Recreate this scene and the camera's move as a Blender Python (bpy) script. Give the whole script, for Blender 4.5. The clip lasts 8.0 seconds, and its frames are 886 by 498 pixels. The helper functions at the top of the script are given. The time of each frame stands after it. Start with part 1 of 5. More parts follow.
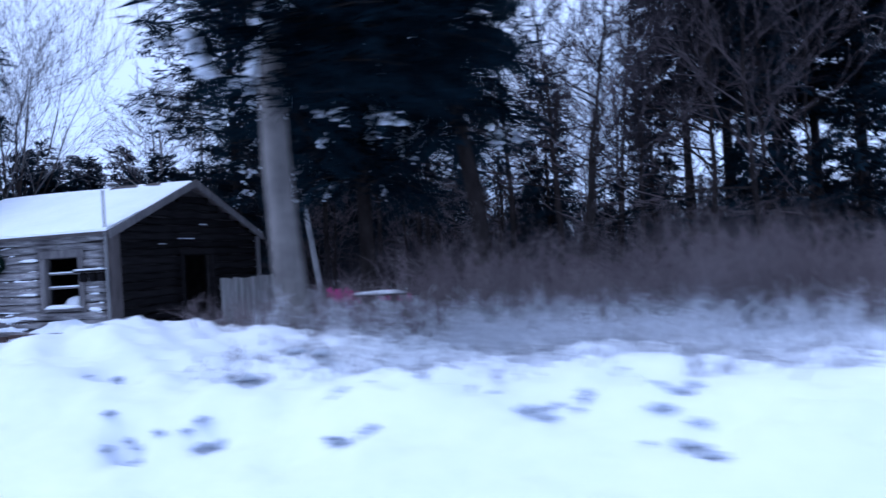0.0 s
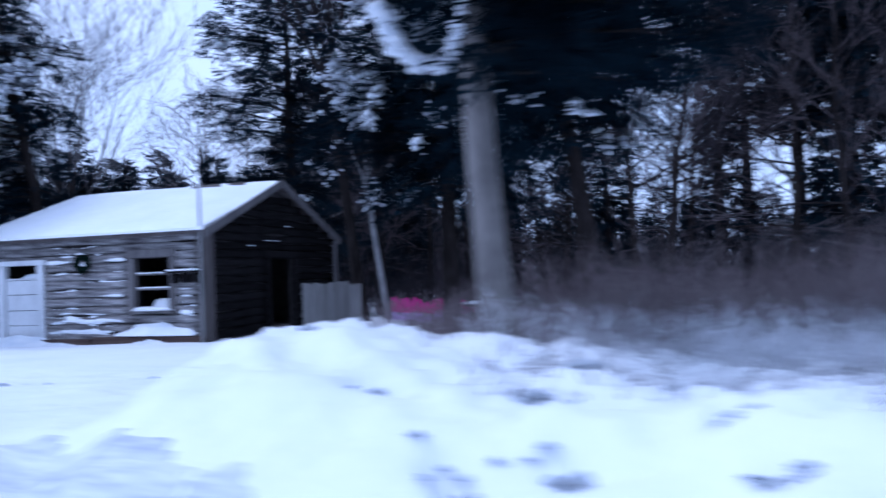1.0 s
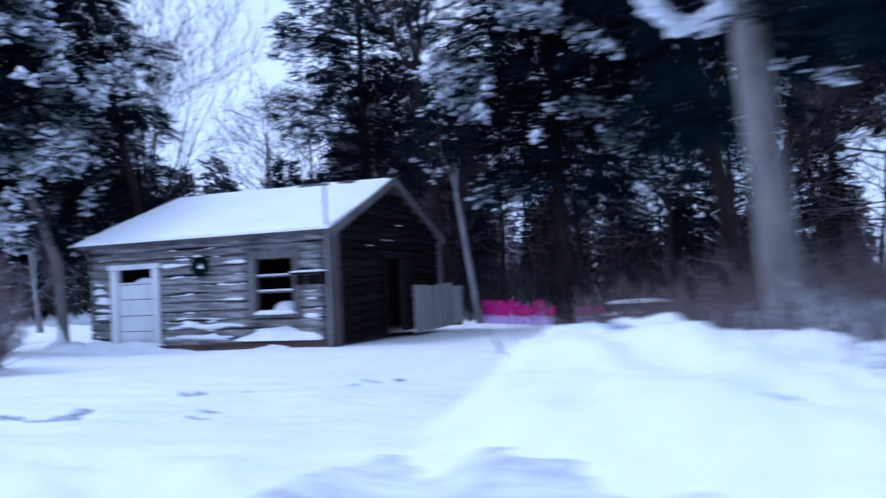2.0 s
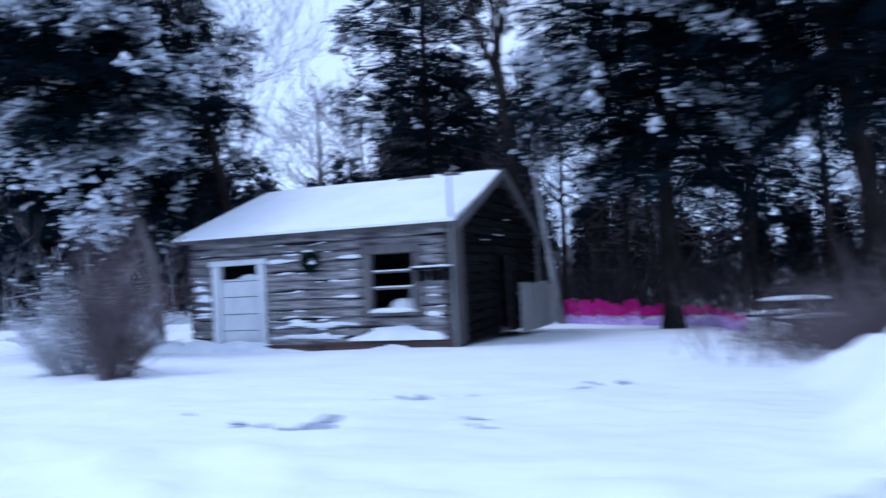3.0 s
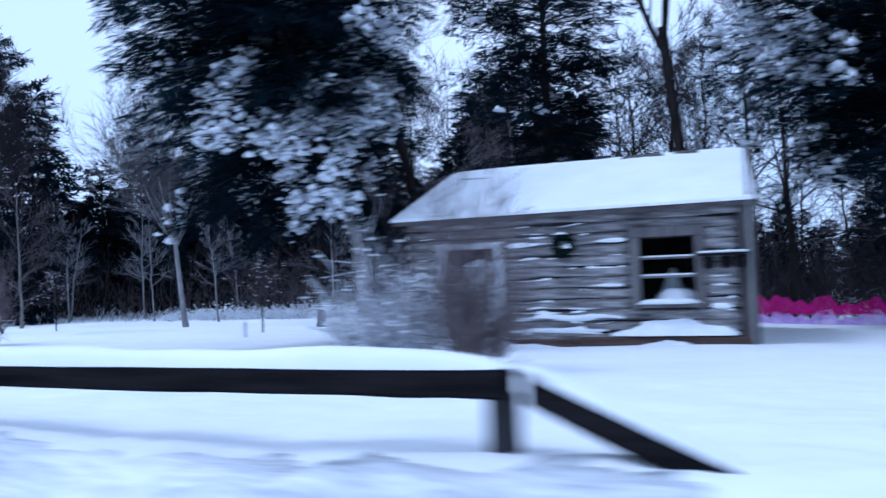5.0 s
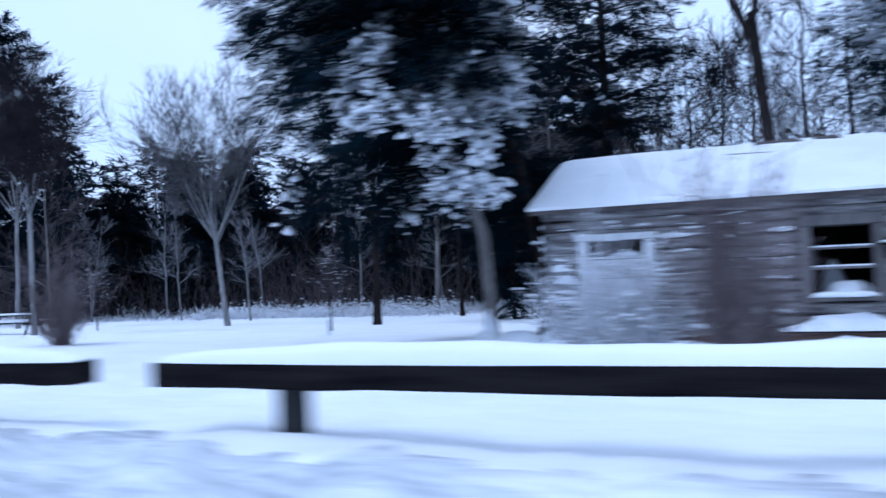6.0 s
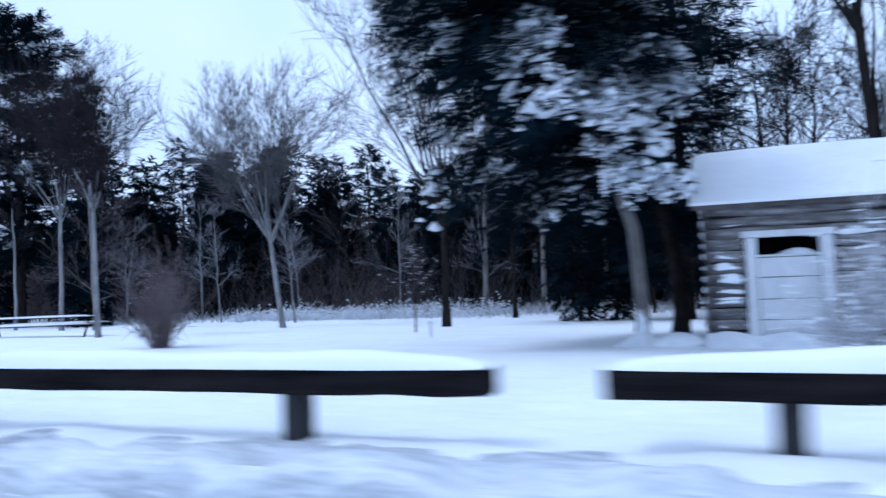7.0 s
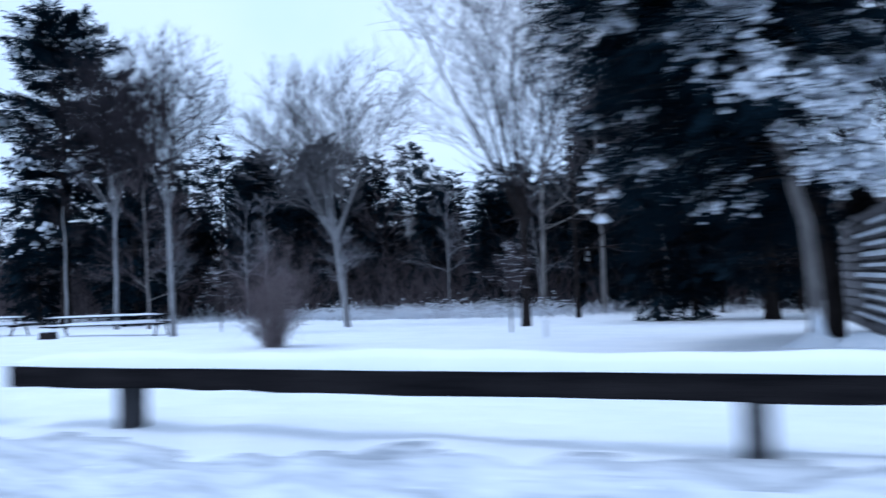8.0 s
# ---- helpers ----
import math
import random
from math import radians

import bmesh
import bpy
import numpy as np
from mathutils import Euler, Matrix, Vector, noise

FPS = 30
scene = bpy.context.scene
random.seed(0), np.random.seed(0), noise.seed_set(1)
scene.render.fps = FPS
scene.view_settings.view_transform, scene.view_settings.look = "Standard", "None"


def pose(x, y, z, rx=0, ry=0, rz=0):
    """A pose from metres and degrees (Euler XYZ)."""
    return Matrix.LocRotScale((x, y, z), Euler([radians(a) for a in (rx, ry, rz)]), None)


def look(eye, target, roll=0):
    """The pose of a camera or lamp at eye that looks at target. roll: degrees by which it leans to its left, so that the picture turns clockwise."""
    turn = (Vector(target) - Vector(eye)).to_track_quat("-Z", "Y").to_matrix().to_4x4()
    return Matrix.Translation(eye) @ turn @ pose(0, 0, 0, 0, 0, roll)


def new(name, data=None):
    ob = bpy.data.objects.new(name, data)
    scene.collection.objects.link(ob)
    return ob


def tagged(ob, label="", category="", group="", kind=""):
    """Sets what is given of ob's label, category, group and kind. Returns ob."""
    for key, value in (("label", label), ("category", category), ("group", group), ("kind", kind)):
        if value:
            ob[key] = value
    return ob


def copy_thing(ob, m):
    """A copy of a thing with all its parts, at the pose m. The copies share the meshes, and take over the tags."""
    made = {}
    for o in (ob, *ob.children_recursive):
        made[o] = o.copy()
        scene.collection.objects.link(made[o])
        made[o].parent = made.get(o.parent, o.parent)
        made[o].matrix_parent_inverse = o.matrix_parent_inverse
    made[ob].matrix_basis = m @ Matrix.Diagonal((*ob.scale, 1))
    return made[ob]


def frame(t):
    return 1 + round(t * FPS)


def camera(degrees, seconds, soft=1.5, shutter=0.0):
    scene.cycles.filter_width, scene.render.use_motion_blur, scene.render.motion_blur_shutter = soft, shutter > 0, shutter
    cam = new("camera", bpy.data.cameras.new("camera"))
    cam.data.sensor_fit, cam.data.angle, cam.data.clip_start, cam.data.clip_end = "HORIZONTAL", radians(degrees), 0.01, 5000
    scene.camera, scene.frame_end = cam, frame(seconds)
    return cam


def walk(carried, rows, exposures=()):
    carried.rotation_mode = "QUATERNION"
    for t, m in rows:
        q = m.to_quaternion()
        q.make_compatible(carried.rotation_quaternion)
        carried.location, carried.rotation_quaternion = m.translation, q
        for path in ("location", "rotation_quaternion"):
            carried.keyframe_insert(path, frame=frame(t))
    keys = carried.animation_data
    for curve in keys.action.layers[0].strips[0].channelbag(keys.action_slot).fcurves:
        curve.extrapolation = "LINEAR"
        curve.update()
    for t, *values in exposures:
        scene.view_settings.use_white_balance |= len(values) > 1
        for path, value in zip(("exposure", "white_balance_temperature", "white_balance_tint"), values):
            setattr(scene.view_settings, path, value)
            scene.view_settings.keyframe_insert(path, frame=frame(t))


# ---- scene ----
cam = camera(61.0, 8.0, soft=1.5, shutter=1.6)
PATH = [
    (0, (0.988, -1.604, 1.51), (0.441, 0.32, 1.527), -3.5),
    (0.5, (-0.186, -1.426, 1.498), (-0.732, 0.498, 1.535), -2.4),
    (1, (-1.356, -1.268, 1.483), (-1.932, 0.647, 1.538), -2.1),
    (2.5, (-4.878, -0.948, 1.428), (-5.559, 0.931, 1.505), -3.0),
    (3, (-6.073, -0.892, 1.417), (-6.774, 0.98, 1.498), -2.8),
    (3.5, (-7.287, -0.891, 1.411), (-8.038, 0.961, 1.494), -2.6),
    (4, (-8.518, -0.88, 1.405), (-9.262, 0.974, 1.489), -2.3),
    (4.5, (-9.861, -0.866, 1.385), (-10.593, 0.994, 1.469), -2.1),
    (6, (-14.138, -0.962, 1.357), (-14.832, 0.912, 1.436), -2.2),
    (6.5, (-15.692, -1.122, 1.388), (-16.382, 0.753, 1.467), -2.3),
    (7, (-16.97, -1.149, 1.399), (-17.665, 0.724, 1.484), -2.2),
    (7.5, (-18.236, -1.18, 1.418), (-18.934, 0.692, 1.505), -2.3),
    (8, (-19.667, -1.304, 1.417), (-20.389, 0.56, 1.504), -2.1),
]
walk(cam, [(t, look(eye, target, roll)) for t, eye, target, roll in PATH], [(0.0, 0.24, 4730.0, 23.0), (2.5, 0.22, 4800.0, 21.0), (4.5, 0.20, 4740.0, 16.5), (6.5, 0.23, 4880.0, 15.0), (8.0, 0.25, 4960.0, 12.0)])

# ---- world, sun ----
world = bpy.data.worlds.new("overcast_sky")
scene.world = world
world.use_nodes = True
wn, wl = world.node_tree.nodes, world.node_tree.links
wn.clear()
w_out = wn.new("ShaderNodeOutputWorld")
w_bg = wn.new("ShaderNodeBackground")
w_sky = wn.new("ShaderNodeTexSky")
w_sky.sky_type = "NISHITA"
w_sky.sun_disc = False
w_sky.sun_elevation, w_sky.sun_rotation = radians(57), radians(234)
w_scale = wn.new("ShaderNodeVectorMath")
w_scale.operation = "SCALE"
w_scale.inputs["Scale"].default_value = 0.06
w_coord = wn.new("ShaderNodeTexCoord")
w_noise = wn.new("ShaderNodeTexNoise")
w_noise.inputs["Scale"].default_value = 2.2
w_noise.inputs["Detail"].default_value = 5
w_ramp = wn.new("ShaderNodeValToRGB")
w_ramp.color_ramp.elements[0].position = 0.3
w_ramp.color_ramp.elements[0].color = (0.85, 0.99, 1.12, 1)
w_ramp.color_ramp.elements[1].position = 0.7
w_ramp.color_ramp.elements[1].color = (1.06, 1.11, 1.15, 1)
w_mix = wn.new("ShaderNodeMix")
w_mix.data_type = "RGBA"
w_mix.inputs[0].default_value = 0.88
wl.new(w_coord.outputs["Generated"], w_noise.inputs["Vector"])
wl.new(w_noise.outputs["Fac"], w_ramp.inputs["Fac"])
wl.new(w_sky.outputs["Color"], w_scale.inputs[0])
wl.new(w_scale.outputs["Vector"], w_mix.inputs[6])
wl.new(w_ramp.outputs["Color"], w_mix.inputs[7])
wl.new(w_mix.outputs[2], w_bg.inputs["Color"])
w_bg.inputs["Strength"].default_value = 0.85
wl.new(w_bg.outputs["Background"], w_out.inputs["Surface"])

sun = new("sun", bpy.data.lights.new("sun", "SUN"))
sun.data.energy, sun.data.angle, sun.data.color = 0.75, radians(16), (1.0, 0.97, 0.94)
sun.matrix_world = look((0, 0, 55), (29, 21, 0))

# ---- materials ----


def material(name, colours, rough=0.8, scale=4.0, stretch=(1, 1, 1), bump=0.3, fine=40.0, metal=0.0, vary=0.0, bump_dist=0.02, spec=0.0):
    """Two noises, one coarse and one fine, mix the colours; both drive the relief."""
    m = bpy.data.materials.new(name)
    m.use_nodes = True
    n, l = m.node_tree.nodes, m.node_tree.links
    b = n["Principled BSDF"]
    b.inputs["Roughness"].default_value = rough
    b.inputs["Metallic"].default_value = metal
    b.inputs["Specular IOR Level"].default_value = spec
    co = n.new("ShaderNodeTexCoord")
    mp = n.new("ShaderNodeMapping")
    mp.inputs["Scale"].default_value = stretch
    l.new(co.outputs["Object"], mp.inputs["Vector"])
    a = n.new("ShaderNodeTexNoise")
    a.inputs["Scale"].default_value, a.inputs["Detail"].default_value = scale, 4
    f = n.new("ShaderNodeTexNoise")
    f.inputs["Scale"].default_value, f.inputs["Detail"].default_value = fine, 3
    for x in (a, f):
        l.new(mp.outputs["Vector"], x.inputs["Vector"])
    mix = n.new("ShaderNodeMath")
    mix.operation = "MULTIPLY_ADD"
    mix.inputs[1].default_value = 0.35
    l.new(f.outputs["Fac"], mix.inputs[0])
    sc = n.new("ShaderNodeMath")
    sc.operation = "MULTIPLY"
    sc.inputs[1].default_value = 0.65
    l.new(a.outputs["Fac"], sc.inputs[0])
    l.new(sc.outputs[0], mix.inputs[2])
    ramp = n.new("ShaderNodeValToRGB")
    e = ramp.color_ramp.elements
    e[0].position, e[1].position = 0.35, 0.65
    e[0].color, e[1].color = (*colours[0], 1), (*colours[-1], 1)
    if len(colours) == 3:
        k = e.new(0.5)
        k.color = (*colours[1], 1)
    l.new(mix.outputs[0], ramp.inputs["Fac"])
    last = ramp.outputs["Color"]
    if vary:
        oi = n.new("ShaderNodeObjectInfo")
        hsv = n.new("ShaderNodeHueSaturation")
        mr = n.new("ShaderNodeMapRange")
        mr.inputs["To Min"].default_value, mr.inputs["To Max"].default_value = 1 - vary, 1 + vary
        l.new(oi.outputs["Random"], mr.inputs["Value"])
        l.new(mr.outputs["Result"], hsv.inputs["Value"])
        l.new(last, hsv.inputs["Color"])
        last = hsv.outputs["Color"]
    l.new(last, b.inputs["Base Color"])
    bp = n.new("ShaderNodeBump")
    bp.inputs["Strength"].default_value, bp.inputs["Distance"].default_value = bump, bump_dist
    l.new(mix.outputs[0], bp.inputs["Height"])
    l.new(bp.outputs["Normal"], b.inputs["Normal"])
    return m


SNOW = material("snow", [(0.80, 0.83, 0.87), (0.88, 0.90, 0.92)], 0.75, 0.9, bump=0.35, fine=9.0, bump_dist=0.08)
SNOW_SOFT = material("clinging_snow", [(0.68, 0.73, 0.80), (0.86, 0.88, 0.91)], 0.8, 3.0, bump=0.4, fine=22.0)
SLUSH = material("slush", [(0.34, 0.37, 0.41), (0.61, 0.64, 0.68), (0.81, 0.83, 0.87)], 0.55, 1.3, (0.45, 1.8, 1), 0.6, 9.0, bump_dist=0.05)
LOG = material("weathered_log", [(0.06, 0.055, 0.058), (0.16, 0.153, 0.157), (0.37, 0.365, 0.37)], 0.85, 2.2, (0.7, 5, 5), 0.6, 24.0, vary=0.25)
# the gable's shade is put into this darker copy of the log colour
SHADED_LOG = material("shaded_gable_log", [(0.0045, 0.0045, 0.005), (0.016, 0.015, 0.016)], 0.85, 2.2, (5, 0.7, 5), 0.6, 24.0, vary=0.25)
CHINK = material("chinking", [(0.03, 0.028, 0.03), (0.07, 0.065, 0.065)], 0.95, 6.0)
TRIM = material("painted_board", [(0.52, 0.54, 0.57), (0.72, 0.74, 0.77)], 0.7, 3.0, (1, 1, 0.3), 0.3, 30.0)
GREY_BOARD = material("grey_board", [(0.09, 0.085, 0.09), (0.2, 0.19, 0.19)], 0.85, 3.0, (4, 4, 0.5), 0.5, 30.0, vary=0.2)
SCREEN_BOARD = material("pale_board", [(0.19, 0.185, 0.185), (0.36, 0.35, 0.345)], 0.85, 3.0, (4, 4, 0.5), 0.5, 30.0, vary=0.25)
CORNER = material("brown_corner_board", [(0.05, 0.045, 0.046), (0.125, 0.112, 0.11)], 0.85, 3.0, (4, 4, 0.5), 0.5, 30.0)
ROOFWOOD = material("roof_board", [(0.07, 0.06, 0.06), (0.15, 0.135, 0.13)], 0.85, 3.0)
# blue-grey standing in for shade in the snow's dents, and for plough dirt
DIRT_SHADE = material("dirt_and_shade_clod", [(0.32, 0.36, 0.42), (0.56, 0.60, 0.66)], 0.6, 6.0, bump=0.5)
TIMBER = material("dark_timber", [(0.006, 0.006, 0.007), (0.022, 0.02, 0.021)], 0.8, 2.0, (0.6, 6, 6), 0.6, 30.0)
POST = material("wet_post", [(0.022, 0.022, 0.025), (0.065, 0.065, 0.07)], 0.8, 3.0, (5, 5, 0.6), 0.5, 30.0)
SILL = material("sill_timber", [(0.045, 0.032, 0.028), (0.11, 0.08, 0.07)], 0.85, 2.0, (0.6, 6, 6), 0.6, 30.0)
BARK = material("dark_bark", [(0.009, 0.008, 0.008), (0.034, 0.029, 0.028)], 0.9, 5.0, (1, 1, 0.25), 0.8, 25.0)
BARK_GREY = material("grey_bark", [(0.10, 0.095, 0.095), (0.24, 0.225, 0.215)], 0.9, 5.0, (1, 1, 0.3), 0.8, 25.0)
BARK_PALE = material("pale_bark", [(0.14, 0.14, 0.147), (0.31, 0.31, 0.317)], 0.85, 4.0, (1, 1, 0.4), 0.5, 25.0)
TWIG = material("twig", [(0.014, 0.013, 0.015), (0.042, 0.037, 0.041)], 0.9, 1.5, bump=0.1)
TWIG_MID = material("grey_twig", [(0.06, 0.058, 0.062), (0.15, 0.145, 0.15)], 0.9, 1.5, bump=0.1)
TWIG_PALE = material("frosted_twig", [(0.14, 0.14, 0.15), (0.33, 0.33, 0.36)], 0.9, 1.5, bump=0.1)
COATED = material("snow_coated_twig", [(0.40, 0.41, 0.45), (0.72, 0.74, 0.78)], 0.9, 6.0, bump=0.1)
BRUSH = material("dry_brush", [(0.11, 0.09, 0.094), (0.24, 0.205, 0.21)], 0.9, 0.8, bump=0.1)
UNDER = material("undergrowth", [(0.05, 0.042, 0.045), (0.125, 0.106, 0.11)], 0.9, 0.8, bump=0.1)
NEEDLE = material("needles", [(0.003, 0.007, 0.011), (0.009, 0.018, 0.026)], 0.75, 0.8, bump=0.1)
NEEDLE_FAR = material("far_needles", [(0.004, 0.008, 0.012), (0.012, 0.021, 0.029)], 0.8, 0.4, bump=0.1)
WREATH = material("wreath_green", [(0.005, 0.011, 0.009), (0.013, 0.025, 0.02)], 0.8, 14.0)
MESHPINK = material("magenta_netting", [(0.48, 0.012, 0.18), (0.70, 0.035, 0.34)], 0.5, 2.0, bump=0.1)
MESHLILAC = material("lilac_netting", [(0.58, 0.36, 0.82), (0.75, 0.58, 0.92)], 0.5, 2.0, bump=0.1)
METAL = material("dull_metal", [(0.16, 0.165, 0.17), (0.26, 0.265, 0.27)], 0.5, 6.0, bump=0.1, spec=0.3)

# ---- mesh helpers ----


def mesh_of(name, verts, faces, mat, smooth=False):
    me = bpy.data.meshes.new(name)
    me.from_pydata([tuple(v) for v in verts], [], [tuple(f) for f in faces])
    me.materials.append(mat)
    if smooth:
        me.polygons.foreach_set("use_smooth", [True] * len(me.polygons))
    me.update()
    return me


def tri_mesh(name, verts, mat, faces=None, smooth=False):
    """A mesh of triangles; without faces every three vertices make one."""
    verts = np.asarray(verts, dtype=np.float32).reshape(-1, 3)
    if faces is None:
        faces = np.arange(len(verts), dtype=np.int32)
    faces = np.asarray(faces, dtype=np.int32).reshape(-1, 3)
    me = bpy.data.meshes.new(name)
    me.vertices.add(len(verts))
    me.vertices.foreach_set("co", verts.ravel())
    me.loops.add(faces.size)
    me.loops.foreach_set("vertex_index", faces.ravel())
    me.polygons.add(len(faces))
    me.polygons.foreach_set("loop_start", np.arange(0, faces.size, 3, dtype=np.int32))
    if smooth:
        me.polygons.foreach_set("use_smooth", np.ones(len(faces), dtype=bool))
    me.materials.append(mat)
    me.update(calc_edges=True)
    me.validate()
    return me


def part(name, me, parent, label=""):
    """Links a mesh as one part under a thing or a part."""
    ob = new(name, me)
    ob.parent = parent
    return tagged(ob, label)


def thing(name, label, category, at=(0, 0, 0), group="", kind="", rz=0.0):
    ob = new(name)
    ob.matrix_world = pose(*at, 0, 0, rz)
    return tagged(ob, label, category, group, kind)


def box_data(x0, x1, y0, y1, z0, z1, bev=0.01):
    """A box with its edges bevelled."""
    bm = bmesh.new()
    bmesh.ops.create_cube(bm, size=1.0)
    for v in bm.verts:
        v.co = Vector(((x0 + x1) / 2 + v.co.x * (x1 - x0), (y0 + y1) / 2 + v.co.y * (y1 - y0), (z0 + z1) / 2 + v.co.z * (z1 - z0)))
    if bev:
        bmesh.ops.bevel(bm, geom=bm.edges[:], offset=bev, segments=1, affect="EDGES")
    return bm


def bm_mesh(name, bm, mat, smooth=False):
    me = bpy.data.meshes.new(name)
    bm.to_mesh(me)
    bm.free()
    me.materials.append(mat)
    if smooth:
        me.polygons.foreach_set("use_smooth", [True] * len(me.polygons))
    return me


def box(name, x0, x1, y0, y1, z0, z1, mat, bev=0.01):
    return bm_mesh(name, box_data(x0, x1, y0, y1, z0, z1, bev), mat)


def tubes(segs, sides):
    """Vertices and triangles of open tapered tubes. segs: rows of p0, p1, r0, r1."""
    s = np.asarray(segs, dtype=np.float64)
    p0, p1, r0, r1 = s[:, :3], s[:, 3:6], s[:, 6], s[:, 7]
    d = p1 - p0
    d /= np.maximum(np.linalg.norm(d, axis=1, keepdims=True), 1e-9)
    ref = np.where(np.abs(d[:, 2:3]) > 0.9, np.array([[1.0, 0, 0]]), np.array([[0, 0, 1.0]]))
    u = np.cross(d, ref)
    u /= np.linalg.norm(u, axis=1, keepdims=True)
    v = np.cross(d, u)
    a = np.arange(sides) * 2 * np.pi / sides
    ring = u[:, None] * np.cos(a)[None, :, None] + v[:, None] * np.sin(a)[None, :, None]
    lo = p0[:, None] + ring * r0[:, None, None]
    hi = p1[:, None] + ring * r1[:, None, None]
    verts = np.concatenate([lo, hi], axis=1)
    k = np.arange(sides)
    k2 = (k + 1) % sides
    quad = np.concatenate([np.stack([k, k2, k2 + sides], 1), np.stack([k, k2 + sides, k + sides], 1)])
    faces = quad[None] + (np.arange(len(s)) * 2 * sides)[:, None, None]
    return verts.reshape(-1, 3), faces.reshape(-1, 3)


def chain(points, radii, sides):
    """One continuous tapered tube through the points."""
    p = np.asarray(points, dtype=np.float64)
    n = len(p)
    d = np.gradient(p, axis=0)
    d /= np.linalg.norm(d, axis=1, keepdims=True)
    ref = np.array([1.0, 0.13, 0.07]) if abs(d[0][2]) > 0.7 else np.array([0.07, 0.13, 1.0])
    u = np.cross(d, ref)
    u /= np.linalg.norm(u, axis=1, keepdims=True)
    v = np.cross(d, u)
    a = np.arange(sides) * 2 * np.pi / sides
    ring = u[:, None] * np.cos(a)[None, :, None] + v[:, None] * np.sin(a)[None, :, None]
    verts = (p[:, None] + ring * np.asarray(radii)[:, None, None]).reshape(-1, 3)
    k = np.arange(sides)
    k2 = (k + 1) % sides
    quad = np.concatenate([np.stack([k, k2, k2 + sides], 1), np.stack([k, k2 + sides, k + sides], 1)])
    faces = (quad[None] + (np.arange(n - 1) * sides)[:, None, None]).reshape(-1, 3)
    end = np.stack([np.full(sides - 2, 0), np.arange(2, sides), np.arange(1, sides - 1)], 1)
    return verts, np.concatenate([faces, end, end[:, ::-1] + (n - 1) * sides])


def tube_mesh(name, segs, sides, mat):
    v, f = tubes(segs, sides)
    return tri_mesh(name, v, mat, f, smooth=True)


def lumps(points, radii, thick, rng):
    """Small uneven pads of snow: six-sided, domed, each 12 triangles."""
    n = len(points)
    a = np.arange(6) * np.pi / 3
    rr = radii[:, None] * rng.uniform(0.65, 1.25, (n, 6))
    ring = np.stack([rr * np.cos(a), rr * np.sin(a), rng.uniform(-0.3, 0.25, (n, 6)) * thick[:, None]], 2)
    top = np.stack([rng.uniform(-0.2, 0.2, n) * radii, rng.uniform(-0.2, 0.2, n) * radii, thick], 1)[:, None]
    low = np.stack([np.zeros(n), np.zeros(n), -0.45 * thick], 1)[:, None]
    verts = np.concatenate([ring, top, low], axis=1) + points[:, None]
    k = np.arange(6)
    k2 = (k + 1) % 6
    f = np.concatenate([np.stack([k, k2, np.full(6, 6)], 1), np.stack([k2, k, np.full(6, 7)], 1)])
    faces = f[None] + (np.arange(n) * 8)[:, None, None]
    return verts.reshape(-1, 3), faces.reshape(-1, 3)


def wave(p, q):
    """A smooth pseudo-noise of points, about -1 to 1."""
    x, y, z = p[:, 0] * q, p[:, 1] * q, p[:, 2] * q
    return (np.sin(1.7 * x + 0.9 * y + 2.1) * np.cos(1.3 * y - 0.7 * z + 0.4) + np.sin(2.3 * z + 1.1 * x - 0.8 * y) + 0.6 * np.sin(3.9 * x - 2.7 * z + 3.3 * y)) / 2.2


# ---- ground ----
DENTS = [(-3.32, 3.45, 0.18, 0.1), (-2.6, 2.75, 0.16, 0.11), (-2.45, 2.62, 0.14, 0.1), (-1.9, 2.75, 0.2, 0.06), (-0.86, 2.7, 0.15, 0.07), (0.36, 2.95, 0.18, 0.08), (1.2, 2.65, 0.2, 0.06),
         (1, 3.2, 0.2, 0.07), (-1.1, 3.1, 0.2, 0.07), (-4.78, 4.5, 0.25, 0.12), (-4.3, 5.3, 0.2, 0.1), (-0.97, 3.8, 0.22, 0.16), (-0.3, 3.5, 0.3, 0.16), (1.7, 3.4, 0.26, 0.14), (-2.2, 3.7, 0.25, 0.1),
         (0.4, 4.2, 0.35, 0.15), (-1.7, 4.4, 0.3, 0.12), (2.6, 4, 0.3, 0.12),
         (-7.2, 6.95, 0.22, 0.03), (-7.5, 6.5, 0.12, 0.03), (-7.05, 6.95, 0.1, 0.03), (-8.78, 5.52, 0.22, 0.03), (-8.5, 5.8, 0.12, 0.03), (-9.1, 5.45, 0.11, 0.03), (-9.05, 3.98, 0.22, 0.03),
         (-9.2, 3.95, 0.11, 0.03), (-9.6, 4, 0.1, 0.03), (-10.3, 4.3, 0.1, 0.03), (-7.9, 4.6, 0.11, 0.03), (-6.6, 5.1, 0.11, 0.03), (-7.7, 4.2, 0.09, 0.03)]


